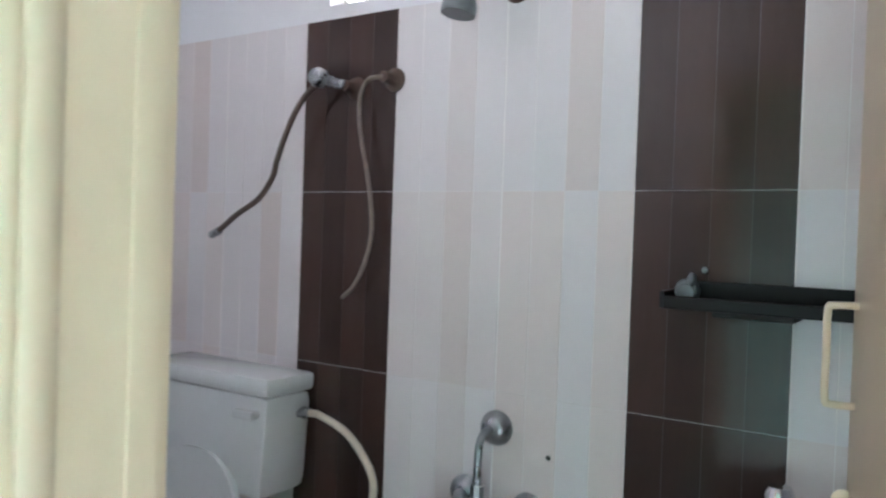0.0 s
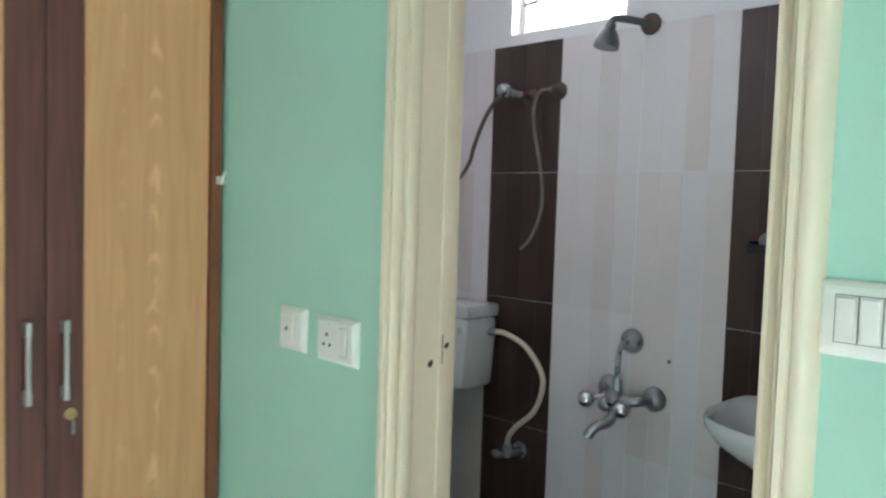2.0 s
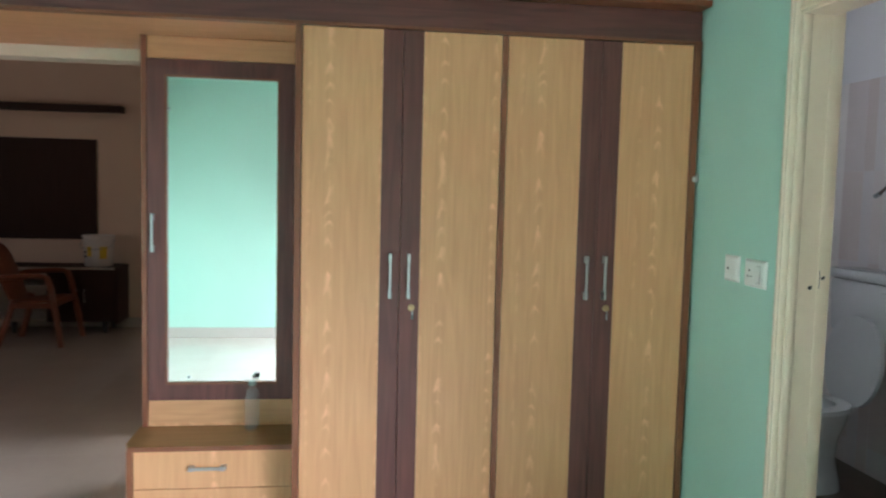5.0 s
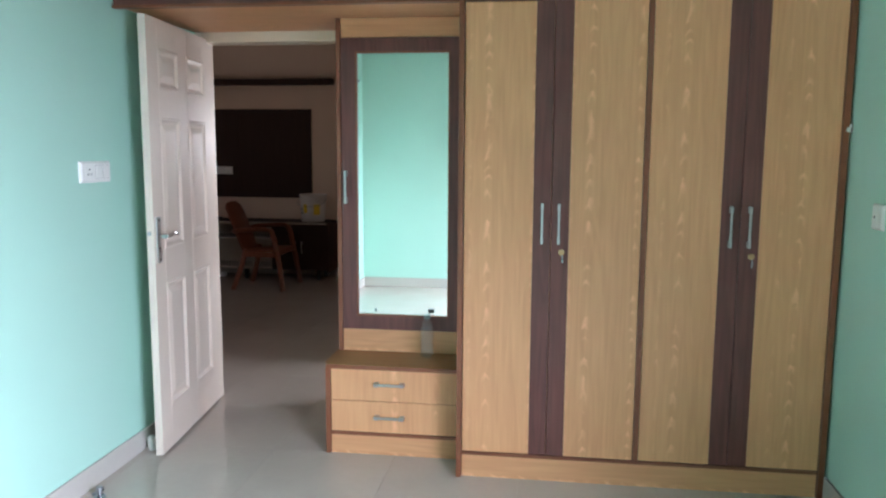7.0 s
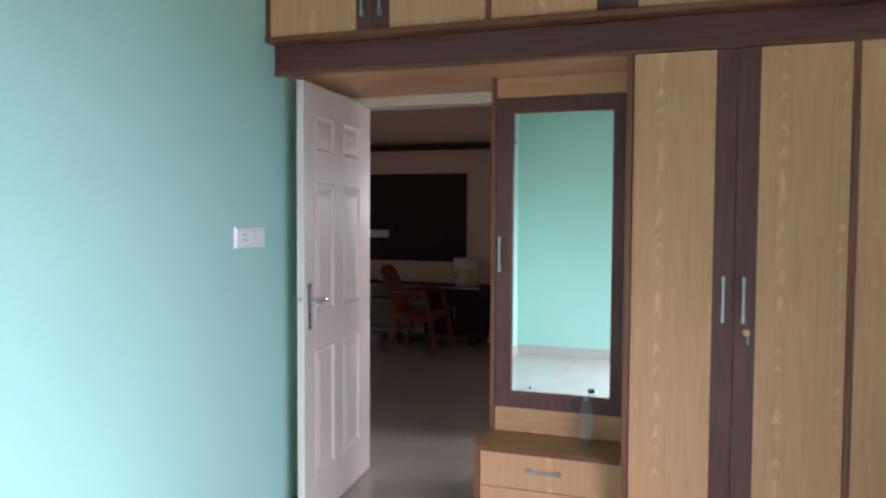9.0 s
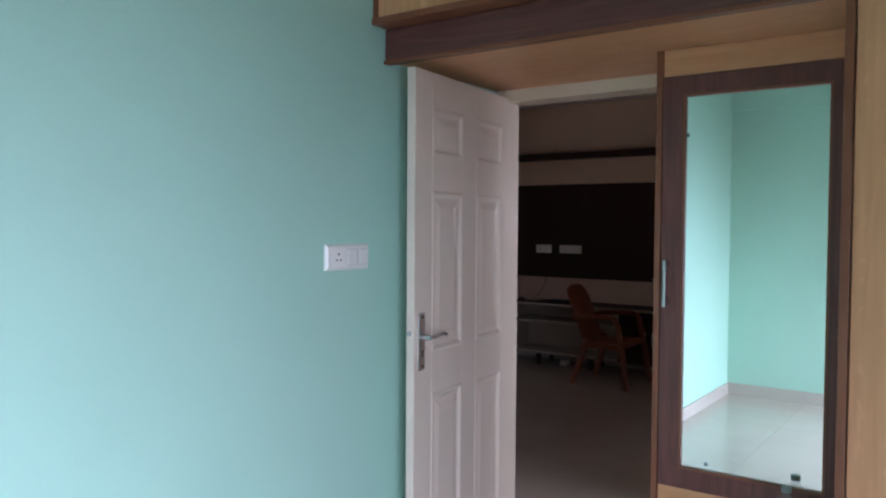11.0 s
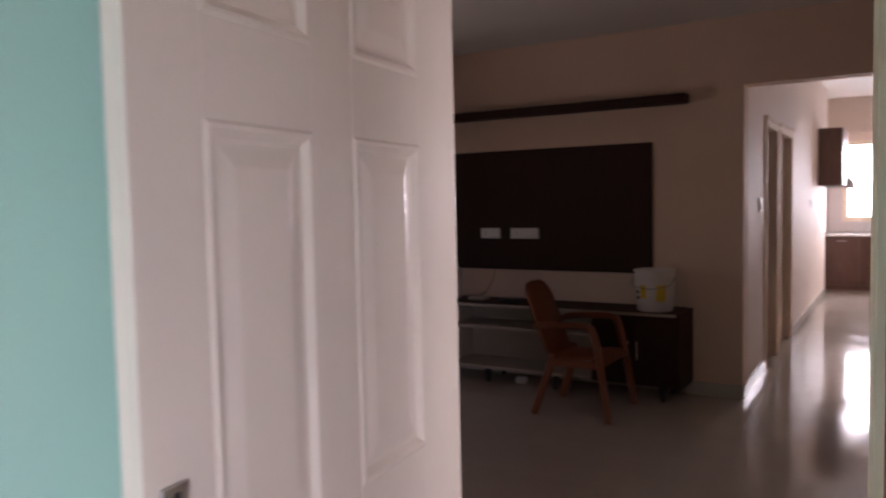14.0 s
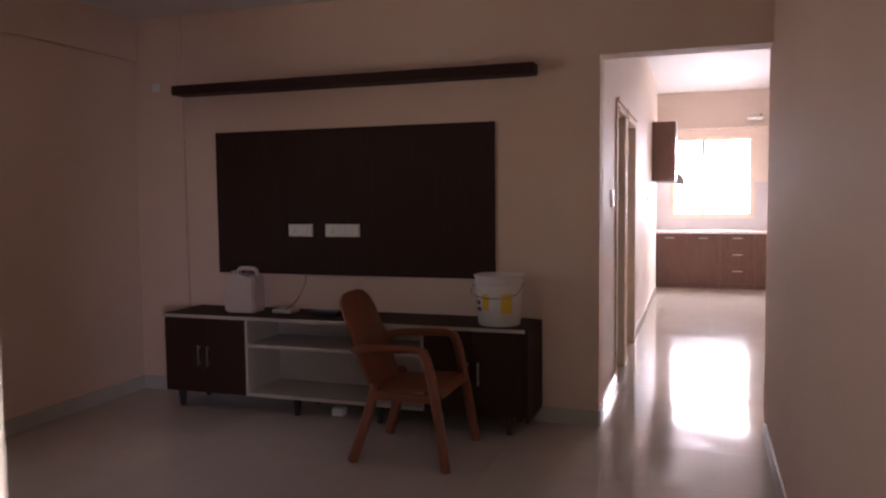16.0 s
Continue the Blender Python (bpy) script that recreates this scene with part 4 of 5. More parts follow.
for nm, y, rx, h, th in (("lid", 1.275, 0.195, 0.43, 0.020),):
    bm = bmesh.new()
    out = [(-1.41 + rx * math.copysign(abs(math.cos(a)) ** 0.85, math.cos(a)), 0.52 + h / 2 + h / 2 * math.sin(a)) for a in (2 * math.pi * k / 32 for k in range(32))]
    prism(bm, out, y, y + th, "xz")
    tilt = Matrix.Translation((0, y, 0.53)) @ Matrix.Rotation(radians(-6), 4, "X") @ Matrix.Translation((0, -y, -0.53))
    bmesh.ops.transform(bm, matrix=tilt, verts=bm.verts)
    part(nm, bm, CERAMIC, wc, "raised plastic " + nm)
bm = bmesh.new()
loops = [[bm.verts.new((x, y, z)) for x, y in oval(-1.41, 1.05, rx, ry)] for rx, ry, z in ((0.195, 0.285, 0.528), (0.125, 0.20, 0.528), (0.125, 0.20, 0.546), (0.190, 0.28, 0.548))]
for a, b in zip(loops, loops[1:] + loops[:1]):
    for k in range(28):
        bm.faces.new((a[k], a[(k + 1) % 28], b[(k + 1) % 28], b[k]))
part("seat", bm, CERAMIC, wc, "lowered plastic seat", smooth=True)

hose = thing("cistern_hose", (-1.09, 1.46, 0.62), "ivory plastic hose from the cistern to an angle valve", "hose")
bm = bmesh.new()
sweep(bm, [(-1.125, 1.45, 1.060), (-1.07, 1.435, 1.062), (-0.975, 1.43, 1.030), (-0.905, 1.43, 0.955), (-0.897, 1.43, 0.89), (-0.93, 1.43, 0.81), (-1.00, 1.43, 0.745), (-1.035, 1.43, 0.70), (-1.04, 1.43, 0.665)], 0.0095)
part("pipe", bm, PVC_HOSE, hose, smooth=True)
bm = bmesh.new()
rod(bm, (-1.04, 1.43, 0.672), (-1.04, 1.43, 0.625), 0.016, seg=8)
rod(bm, (-1.04, 1.43, 0.635), (-1.04, 1.503, 0.635), 0.014)
ball(bm, (-1.085, 1.425, 0.625), 0.02, (1.4, 0.8, 0.7))
lathe(bm, (-1.04, 1.503, 0.635), [(0.03, 0.0), (0.03, 0.004), (0.018, 0.012)], axis="Y")
part("angle_valve", bm, DULL_CHROME, hose, "grey angle valve", smooth=True)


def wall_valve(name, x, z, label):
    ob = thing(name, (x, BATHN, z), label, "valve")
    bm = bmesh.new()
    lathe(bm, (x, 1.503, z), [(0.030, 0.0), (0.029, 0.006), (0.018, 0.014), (0.014, 0.03), (0.014, 0.05)], axis="Y")
    part("flange", bm, RUST, ob, smooth=True)
    return ob


v1 = wall_valve("angle_valve", -1.048, 1.900, "chrome angle valve with a stained braided hose")
bm = bmesh.new()
rod(bm, (-1.048, 1.455, 1.900), (-1.13, 1.452, 1.925), 0.013)
lathe(bm, (-1.12, 1.452, 1.922), [(0.012, 0.0), (0.024, 0.004), (0.026, 0.02), (0.020, 0.034), (0.008, 0.037)], axis="Y")
part("knob", bm, DULL_CHROME, v1, "round grey knob", smooth=True)
bm = bmesh.new()
sweep(bm, [(-1.135, 1.455, 1.912), (-1.175, 1.452, 1.885), (-1.215, 1.45, 1.835), (-1.25, 1.45, 1.77), (-1.275, 1.45, 1.71), (-1.285, 1.45, 1.675), (-1.335, 1.45, 1.615), (-1.42, 1.45, 1.57), (-1.475, 1.45, 1.535), (-1.505, 1.45, 1.517)], 0.0076)
hosepart = part("braided_hose", bm, OLD_HOSE, v1, "stained grey-brown braided hose", smooth=True)
bm = bmesh.new()
rod(bm, (-1.492, 1.45, 1.523), (-1.525, 1.45, 1.510), 0.012, seg=6)
part("hose_nut", bm, DULL_CHROME, hosepart)
v2 = wall_valve("pipe_outlet", -0.925, 1.912, "grey wall outlet with a limp braided hose")
bm = bmesh.new()
sweep(bm, [(-0.925, 1.455, 1.912), (-0.975, 1.46, 1.910), (-1.005, 1.47, 1.878), (-1.014, 1.475, 1.83), (-1.003, 1.475, 1.76), (-0.985, 1.475, 1.69), (-0.968, 1.475, 1.61), (-0.962, 1.475, 1.54), (-0.975, 1.475, 1.47), (-1.01, 1.475, 1.40), (-1.05, 1.475, 1.363)], 0.0056)
part("braided_hose", bm, GREY_HOSE, v2, "faded braided hose", smooth=True)

# shower
shower = thing("shower_head", (-0.595, BATHN, 2.09), "grey chrome shower head on a short bent arm", "shower")
bm = bmesh.new()
lathe(bm, (-0.590, 1.503, 2.090), [(0.034, 0.0), (0.033, 0.006), (0.016, 0.016)], axis="Y")
part("flange", bm, RUST, shower, smooth=True)
bm = bmesh.new()
sweep(bm, [(-0.590, 1.50, 2.090), (-0.609, 1.45, 2.092), (-0.629, 1.40, 2.093), (-0.640, 1.372, 2.088), (-0.646, 1.358, 2.070)], 0.0115)
part("arm", bm, GREY_METAL, shower, smooth=True)
bm = bmesh.new()
lathe(bm, (0, 0, 0), [(0.013, 0.036), (0.017, 0.030), (0.017, 0.016), (0.024, 0.008), (0.032, -0.006), (0.0375, -0.022), (0.0385, -0.036), (0.037, -0.042)])
bmesh.ops.transform(bm, matrix=Matrix.Translation((-0.646, 1.356, 2.040)) @ Matrix.Rotation(radians(-8), 4, "X") @ Matrix.Rotation(radians(6), 4, "Y"), verts=bm.verts)
part("rose", bm, GREY_METAL, shower, "bell-shaped grey rose", smooth=True)
bm = bmesh.new()
lathe(bm, (0, 0, 0), [(0.0368, -0.0385), (0.036, -0.0405), (0.020, -0.0415), (0.0005, -0.0417)])
bmesh.ops.transform(bm, matrix=Matrix.Translation((-0.646, 1.356, 2.040)) @ Matrix.Rotation(radians(-8), 4, "X") @ Matrix.Rotation(radians(6), 4, "Y"), verts=bm.verts)
part("spray_face", bm, SLATE, shower, "dark blue-grey spray face", smooth=True)

# wall mixer
mixer = thing("wall_mixer", (-0.60, BATHN, 0.92), "old chrome bath mixer with two round knobs and a riser pipe", "tap")
for x, z in ((-0.678, 0.938), (-0.518, 0.928), (-0.603, 1.098)):
    bm = bmesh.new()
    lathe(bm, (x, 1.503, z), [(0.040, 0.0), (0.040, 0.004), (0.036, 0.014), (0.024, 0.026), (0.014, 0.03)], axis="Y")
    part("flange", bm, DULL_CHROME, mixer, "dull domed flange", smooth=True)
bm = bmesh.new()
sweep(bm, [(-0.678, 1.48, 0.938), (-0.665, 1.45, 0.93), (-0.64, 1.435, 0.925), (-0.60, 1.43, 0.922), (-0.56, 1.435, 0.922), (-0.53, 1.455, 0.925), (-0.518, 1.48, 0.928)], 0.017)
ball(bm, (-0.615, 1.425, 0.925), 0.031)
ball(bm, (-0.635, 1.41, 0.905), 0.025)
rod(bm, (-0.607, 1.43, 0.94), (-0.607, 1.43, 0.985), 0.016, seg=8)
part("body", bm, DULL_CHROME, mixer, smooth=True)
bm = bmesh.new()
sweep(bm, [(-0.607, 1.43, 0.975), (-0.608, 1.43, 1.03), (-0.608, 1.435, 1.075), (-0.606, 1.455, 1.095), (-0.603, 1.49, 1.098)], 0.009)
part("riser", bm, DULL_CHROME, mixer, smooth=True)
for a, b in (((-0.645, 1.43, 0.925), (-0.700, 1.405, 0.908)), ((-0.585, 1.42, 0.918), (-0.560, 1.385, 0.905))):
    bm = bmesh.new()
    rod(bm, a, b, 0.010)
    ball(bm, b, 0.029)
    part("knob", bm, CHROME, mixer, "round chrome knob", smooth=True)
bm = bmesh.new()
sweep(bm, [(-0.610, 1.42, 0.90), (-0.610, 1.41, 0.865), (-0.618, 1.390, 0.848), (-0.634, 1.370, 0.842), (-0.650, 1.355, 0.822), (-0.655, 1.350, 0.806)], 0.0165)
part("spout", bm, DULL_CHROME, mixer, smooth=True)

# basin and rack
basin = thing("wash_basin", (0.02, 1.3, 0.8), "white ceramic wall-hung wash basin with a pillar tap", "basin")
bm = bmesh.new()
N = 36


def rim(k, sx, sy, cy=0.0):
    a = 2 * math.pi * k / N
    c, s = math.cos(a), math.sin(a)
    p = 7.0 if s > 0.0 else 2.4
    r = (abs(c) ** p + abs(s) ** p) ** (-1 / p)
    return 0.035 + 0.262 * sx * r * c, 1.285 + cy + 0.212 * sy * r * s


rings = []
LIFT = 0.014
for z, sx, sy, cy in ((0.80, 0.35, 0.35, 0.07), (0.86, 0.62, 0.62, 0.05), (0.93, 0.90, 0.92, 0.01), (0.965, 0.985, 0.99, 0), (0.985, 1.0, 1.0, 0), (0.995, 0.985, 0.985, 0), (0.990, 0.90, 0.80, -0.03), (0.975, 0.86, 0.72, -0.04), (0.92, 0.72, 0.58, -0.04), (0.87, 0.45, 0.36, -0.03), (0.855, 0.10, 0.10, -0.01)):
    rings.append([bm.verts.new((*rim(k, sx, sy, cy), z + LIFT)) for k in range(N)])
for r0, r1 in zip(rings, rings[1:]):
    for k in range(N):
        bm.faces.new((r0[k], r0[(k + 1) % N], r1[(k + 1) % N], r1[k]))
bm.faces.new(rings[0])
bm.faces.new(rings[-1])
part("bowl", bm, CERAMIC, basin, smooth=True)
bm = bmesh.new()
lathe(bm, (0.005, 1.415, 0.993 + LIFT), [(0.024, 0), (0.024, 0.012), (0.019, 0.016), (0.019, 0.045), (0.021, 0.05), (0.021, 0.058), (0.024, 0.062), (0.026, 0.095), (0.020, 0.107), (0.006, 0.109)])
tap = part("tap", bm, CHROME, basin, "stubby chrome pillar tap", smooth=True)
bm = bmesh.new()
sweep(bm, [(0.005, 1.41, 1.039), (-0.01, 1.375, 1.046), (-0.02, 1.345, 1.036)], 0.011)
part("spout", bm, CHROME, tap, smooth=True)
bm = bmesh.new()
lathe(bm, (0.02, 1.275, 0.857 + LIFT), [(0.026, 0), (0.026, 0.003), (0.018, 0.004)])
part("drain", bm, PLASTIC_DARK, basin, "dark drain hole", smooth=True)
bm = bmesh.new()
lathe(bm, (0.008, 1.372, 0.958), [(0.017, 0.0), (0.017, 0.004), (0.004, 0.005)], axis="Y", seg=18)
part("overflow", bm, PLASTIC_DARK, basin, "dark overflow hole")
rack = thing("wall_rack", (-0.03, BATHN, 1.42), "black plastic wall shelf with a raised lip", "shelf")
for nm, d in (("base", (-0.205, 0.30, 1.407, 1.502, 1.412, 1.420)), ("back_lip", (-0.205, 0.30, 1.492, 1.502, 1.420, 1.458)), ("front_lip", (-0.205, 0.30, 1.400, 1.407, 1.408, 1.432)),
              ("end_lip", (-0.215, -0.205, 1.405, 1.50, 1.408, 1.440)), ("bracket", (-0.12, 0.02, 1.41, 1.50, 1.398, 1.412))):
    boxpart(nm, RACK_P, rack, d, bevel=0.003)
bm = bmesh.new()
for r in (0.016, 0.020):
    lathe(bm, (-0.175, 1.45 + r - 0.02, 1.421 + r), [(r, -0.012), (r + 0.003, -0.006), (r + 0.003, 0.006), (r, 0.012), (r * 0.5, 0.013)], axis="Y", seg=16)
ball(bm, (-0.165, 1.44, 1.463), 0.011, (0.8, 0.8, 1.2))
single("tap_handle", bm, GREY_METAL, (-0.175, 1.45, 1.42), "spare tarnished tap handle lying on the rack", "tap handle", smooth=True)
bm = bmesh.new()
for z in (1.225, 1.195, 1.150):
    lathe(bm, (0.136, 1.02, z), [(0.011, -0.005), (0.014, 0), (0.011, 0.005), (0.006, 0.007)], axis="Y", seg=16)
sweep(bm, [(0.133, 1.015, 1.215), (0.130, 1.012, 1.18), (0.134, 1.012, 1.145), (0.139, 1.012, 1.11)], 0.004)
part("key_latch", bm, GLOSS_CREAM, bath_door, "painted latch knobs with a hanging hook", smooth=True)
bm = bmesh.new()
for d in ((VENT[0], VENT[0] + 0.02, VENT[2], VENT[3]), (VENT[1] - 0.02, VENT[1], VENT[2], VENT[3]), (VENT[0] + 0.02, VENT[1] - 0.02, VENT[2], VENT[2] + 0.02), (VENT[0] + 0.02, VENT[1] - 0.02, VENT[3] - 0.02, VENT[3])):
    box(bm, d[0], d[1], 1.57, 1.60, d[2], d[3])
vent = thing("window_2", (-0.925, 1.58, VENT[2]), "small bright bathroom ventilator window with glass louvres", "window")
tagged(vent, kind="structure")
part("window_frame", bm, PLASTIC, vent)
for k in range(3):
    bm = bmesh.new()
    z = VENT[2] + 0.055 + 0.11 * k
    box(bm, VENT[0] + 0.021, VENT[1] - 0.021, -0.04, 0.04, -0.002, 0.002, turn=Matrix.Translation((0, 1.585, z)) @ Matrix.Rotation(radians(55), 4, "X"))
    pane = part("pane", bm, GLASS, vent)
    pane.visible_shadow = False
bm = bmesh.new()
rod(bm, (VENT[0] + 0.02, 1.56, 2.245), (VENT[0] + 0.17, 1.56, 2.262), 0.004, seg=8)
part("louvre_rod", bm, BLACK, vent)

bm = bmesh.new()
lathe(bm, (-0.475, 1.5045, 1.052), [(0.006, 0.0), (0.005, 0.002), (0.002, 0.0025)], axis="Y", seg=12)
single("wall_plug", bm, PLASTIC_DARK, (-0.475, 1.5045, 1.052), "small dark wall plug in a white tile", "plug")
bm = bmesh.new()
rod(bm, (-0.155, 1.5045, 1.478), (-0.155, 1.492, 1.480), 0.0035, seg=8)
lathe(bm, (-0.155, 1.492, 1.480), [(0.0065, 0.0), (0.0055, 0.003), (0.002, 0.004)], axis="Y", seg=12)
single("wall_screw", bm, DULL_CHROME, (-0.155, 1.5045, 1.478), "small grey screw in a dark tile above the rack", "screw")

# ---- living room ----
tvp = thing("television_backboard", (TVX - 0.03, -4.62, 0.9), "dark brown laminate wall panel for a television", "panel")
seams = (-5.67, -5.10, -4.45, -3.572)
for a, b in zip(seams, seams[1:]):
    boxpart("board", TV_LAM, tvp, (TVX - 0.029, TVX - 0.012, a + 0.0003, b - 0.0003, 0.908, 1.926))
boxpart("ledge", TV_LAM, thing("wall_shelf", (TVX - 0.03, -4.6, 2.2), "long dark laminate wall ledge above the panel", "shelf"), (TVX - 0.029, -6.23, -5.93, -3.288, 2.195, 2.262), bevel=0.006)
UF, UB = -5.96, TVX - 0.032
unit = thing("tv_unit", (-6.15, -4.56, 0), "low television unit, dark end cabinets and open white shelves", "cabinet")
boxpart("top", TV_LAM, unit, (UB, UF + 0.005, -5.85, -3.261, 0.640, 0.660), label="dusty dark laminate top")
boxpart("top_edge", WHITE_LAM, unit, (UF + 0.006, UF + 0.009, -5.85, -3.285, 0.638, 0.660), bevel=0, label="white edge strip")
for y0, y1 in ((-5.84, -5.20), (-3.925, -3.285)):
    boxpart("side_cabinet", TV_LAM, unit, (UB, UF - 0.022, y0, y1, 0.12, 0.638), label="dark end cabinet")
    mid = (y0 + y1) / 2
    for a, b, hy in ((y0, mid - 0.001, mid - 0.035), (mid + 0.001, y1, mid + 0.035)):
        d = boxpart("door", TV_LAM, unit, (UF - 0.021, UF, a + 0.001, b - 0.001, 0.122, 0.634), label="dark laminate door")
        bm = bmesh.new()
        box(bm, UF + 0.018, UF + 0.026, hy - 0.005, hy + 0.005, 0.31, 0.45, bevel=0.002)
        box(bm, UF, UF + 0.02, hy - 0.004, hy + 0.004, 0.32, 0.335)
        box(bm, UF, UF + 0.02, hy - 0.004, hy + 0.004, 0.425, 0.44)
        part("handle", bm, STEEL, d, "steel bar handle")
boxpart("end_side", TV_LAM, unit, (UB, UF + 0.004, -3.284, -3.262, 0.10, 0.639), label="dark side panel")
boxpart("back", WHITE_LAM, unit, (UB, UB + 0.012, -5.198, -3.927, 0.12, 0.637), label="white back panel")
for nm, z0, z1 in (("bottom_shelf", 0.122, 0.145), ("middle_shelf", 0.455, 0.475)):
    boxpart(nm, WHITE_LAM, unit, (UB + 0.013, UF - 0.002, -5.180, -3.945, z0, z1), label="white laminate shelf")
for y in (-5.198, -3.944):
    boxpart("upright", WHITE_LAM, unit, (UB + 0.013, UF - 0.002, y, y + 0.017, 0.122, 0.637), label="white upright")
for y in (-5.76, -4.85, -4.25, -3.40):
    for x in (UF - 0.07, UB + 0.07):
        bm = bmesh.new()
        lathe(bm, (x, y, 0), [(0.02, 0), (0.022, 0.03), (0.03, 0.10), (0.03, 0.12)], seg=14)
        part("foot", bm, BLACK, unit, "black plastic foot", smooth=True)

bucket = thing("paint_bucket", (-6.135, -3.485, 0.66), "white plastic paint pail with yellow and dark print", "bucket")
bm = bmesh.new()
lathe(bm, (-6.135, -3.485, 0.66), [(0.125, 0.0), (0.130, 0.006), (0.145, 0.245), (0.152, 0.25), (0.152, 0.262), (0.147, 0.266), (0.147, 0.29), (0.156, 0.294), (0.157, 0.305), (0.148, 0.308), (0.143, 0.30), (0.125, 0.012), (0.01, 0.01)], seg=40)
part("pail", bm, BUCKET_P, bucket, smooth=True)


def print_patch(name, a0, a1, z0, z1, mat, parent, label):
    bm = bmesh.new()
    rows = []
    for z in (z0, z1):
        r = 0.1313 + (z - 0.006) / 0.239 * 0.0148
        rows.append([bm.verts.new((-6.135 + r * math.cos(radians(a)), -3.485 + r * math.sin(radians(a)), 0.66 + z)) for a in np.linspace(a0, a1, 8)])
    for k in range(7):
        bm.faces.new((rows[0][k], rows[0][k + 1], rows[1][k + 1], rows[1][k]))
    part(name, bm, mat, parent, label)


print_patch("print", -34, -12, 0.10, 0.20, YELLOW, bucket, "yellow print")
print_patch("print", 18, 48, 0.08, 0.20, YELLOW, bucket, "yellow print")
print_patch("print", -62, -38, 0.09, 0.115, NAVY, bucket, "dark lettering bar")
print_patch("print", -62, -40, 0.13, 0.155, NAVY, bucket, "dark lettering bar")
bm = bmesh.new()
sweep(bm, [(-6.135, -3.485 - 0.155, 0.92), (-6.00, -3.485 - 0.135, 0.86), (-5.975, -3.485, 0.835), (-6.00, -3.485 + 0.135, 0.86), (-6.135, -3.485 + 0.155, 0.92)], 0.003, seg=6)
part("bail", bm, DULL_CHROME, bucket, "thin wire bail", smooth=True)

can = thing("jerry_can", (-6.15, -5.32, 0.66), "translucent white plastic jerry can with a moulded handle", "jerry can")
bm = bmesh.new()
prism(bm, [(-5.425, 0.66), (-5.215, 0.66), (-5.200, 0.672), (-5.198, 0.905), (-5.206, 0.917), (-5.230, 0.922), (-5.345, 0.922), (-5.372, 0.928), (-5.405, 0.918), (-5.434, 0.880), (-5.440, 0.675)], -6.235, -6.085, "yz")
bmesh.ops.bevel(bm, geom=list(bm.edges), offset=0.012, segments=2, affect="EDGES")
part("body", bm, CAN_P, can, smooth=True)
bm = bmesh.new()
sweep(bm, [(-6.16, -5.362, 0.905), (-6.16, -5.360, 0.945), (-6.16, -5.335, 0.962), (-6.16, -5.25, 0.962), (-6.16, -5.222, 0.948), (-6.16, -5.214, 0.905)], 0.017, seg=12)
part("handle", bm, CAN_P, can, smooth=True)
bm = bmesh.new()
lathe(bm, (-6.16, -5.398, 0.905), [(0.018, 0), (0.018, 0.014), (0.024, 0.016), (0.024, 0.040), (0.016, 0.043)], seg=18)
part("cap", bm, CAN_P, can, "white screw cap", smooth=True)
bm = bmesh.new()
box(bm, -6.27, -6.15, -5.10, -4.95, 0.66, 0.685, bevel=0.006)
single("router_box", bm, WHITE_LAM, (-6.2, -5.0, 0.66), "small flat white box with a thin cable", "box")
bm = bmesh.new()
sweep(bm, [(-6.21, -5.02, 0.685), (-6.28, -4.99, 0.72), (-6.37, -4.97, 0.82), (-6.374, -4.95, 0.907)], 0.003, seg=6)
single("cable", bm, BLACK, (-6.3, -4.98, 0.685), "thin dark cable from the panel to the box", "cable", smooth=True)
bm = bmesh.new()
box(bm, -6.22, -6.13, -4.79, -4.60, 0.66, 0.690, bevel=0.008)
single("dark_box", bm, BLACK, (-6.17, -4.7, 0.66), "small flat black box on the unit top", "box")
bm = bmesh.new()
box(bm, -6.15, -6.07, -4.62, -4.54, 0.0, 0.055, bevel=0.012)
single("crumpled_packet", bm, PLASTIC, (-6.11, -4.58, 0), "small pale packet lying under the unit", "litter")

plate_thing("switch_plate", (-11.16, -2.92, 1.388), 180, 0.16, 0.11, [("switch", -0.03, 0.05), ("switch", 0.03, 0.05)], "white switch plate far down the passage")
bm = bmesh.new()
box(bm, TVX, TVX + 0.02, -6.185, -6.13, 2.245, 2.30, bevel=0.006)
single("junction_cap", bm, PLASTIC, (TVX, -6.158, 2.27), "small pale wall cap beside the ledge", "wall cap")
structure("wall_band", CREAM_WALL, [(TVX + 0.002, LIVW - 0.002, LIVS + 0.001, LIVS + 0.035, 2.48, TOP - 0.002)], "slightly proud cream beam along the side wall", "beam")

# moulded plastic armchair, facing +y
chair = thing("plastic_armchair", (-5.6, -3.86, 0), "reddish brown moulded plastic armchair with a high back", "chair")
CX = -5.60


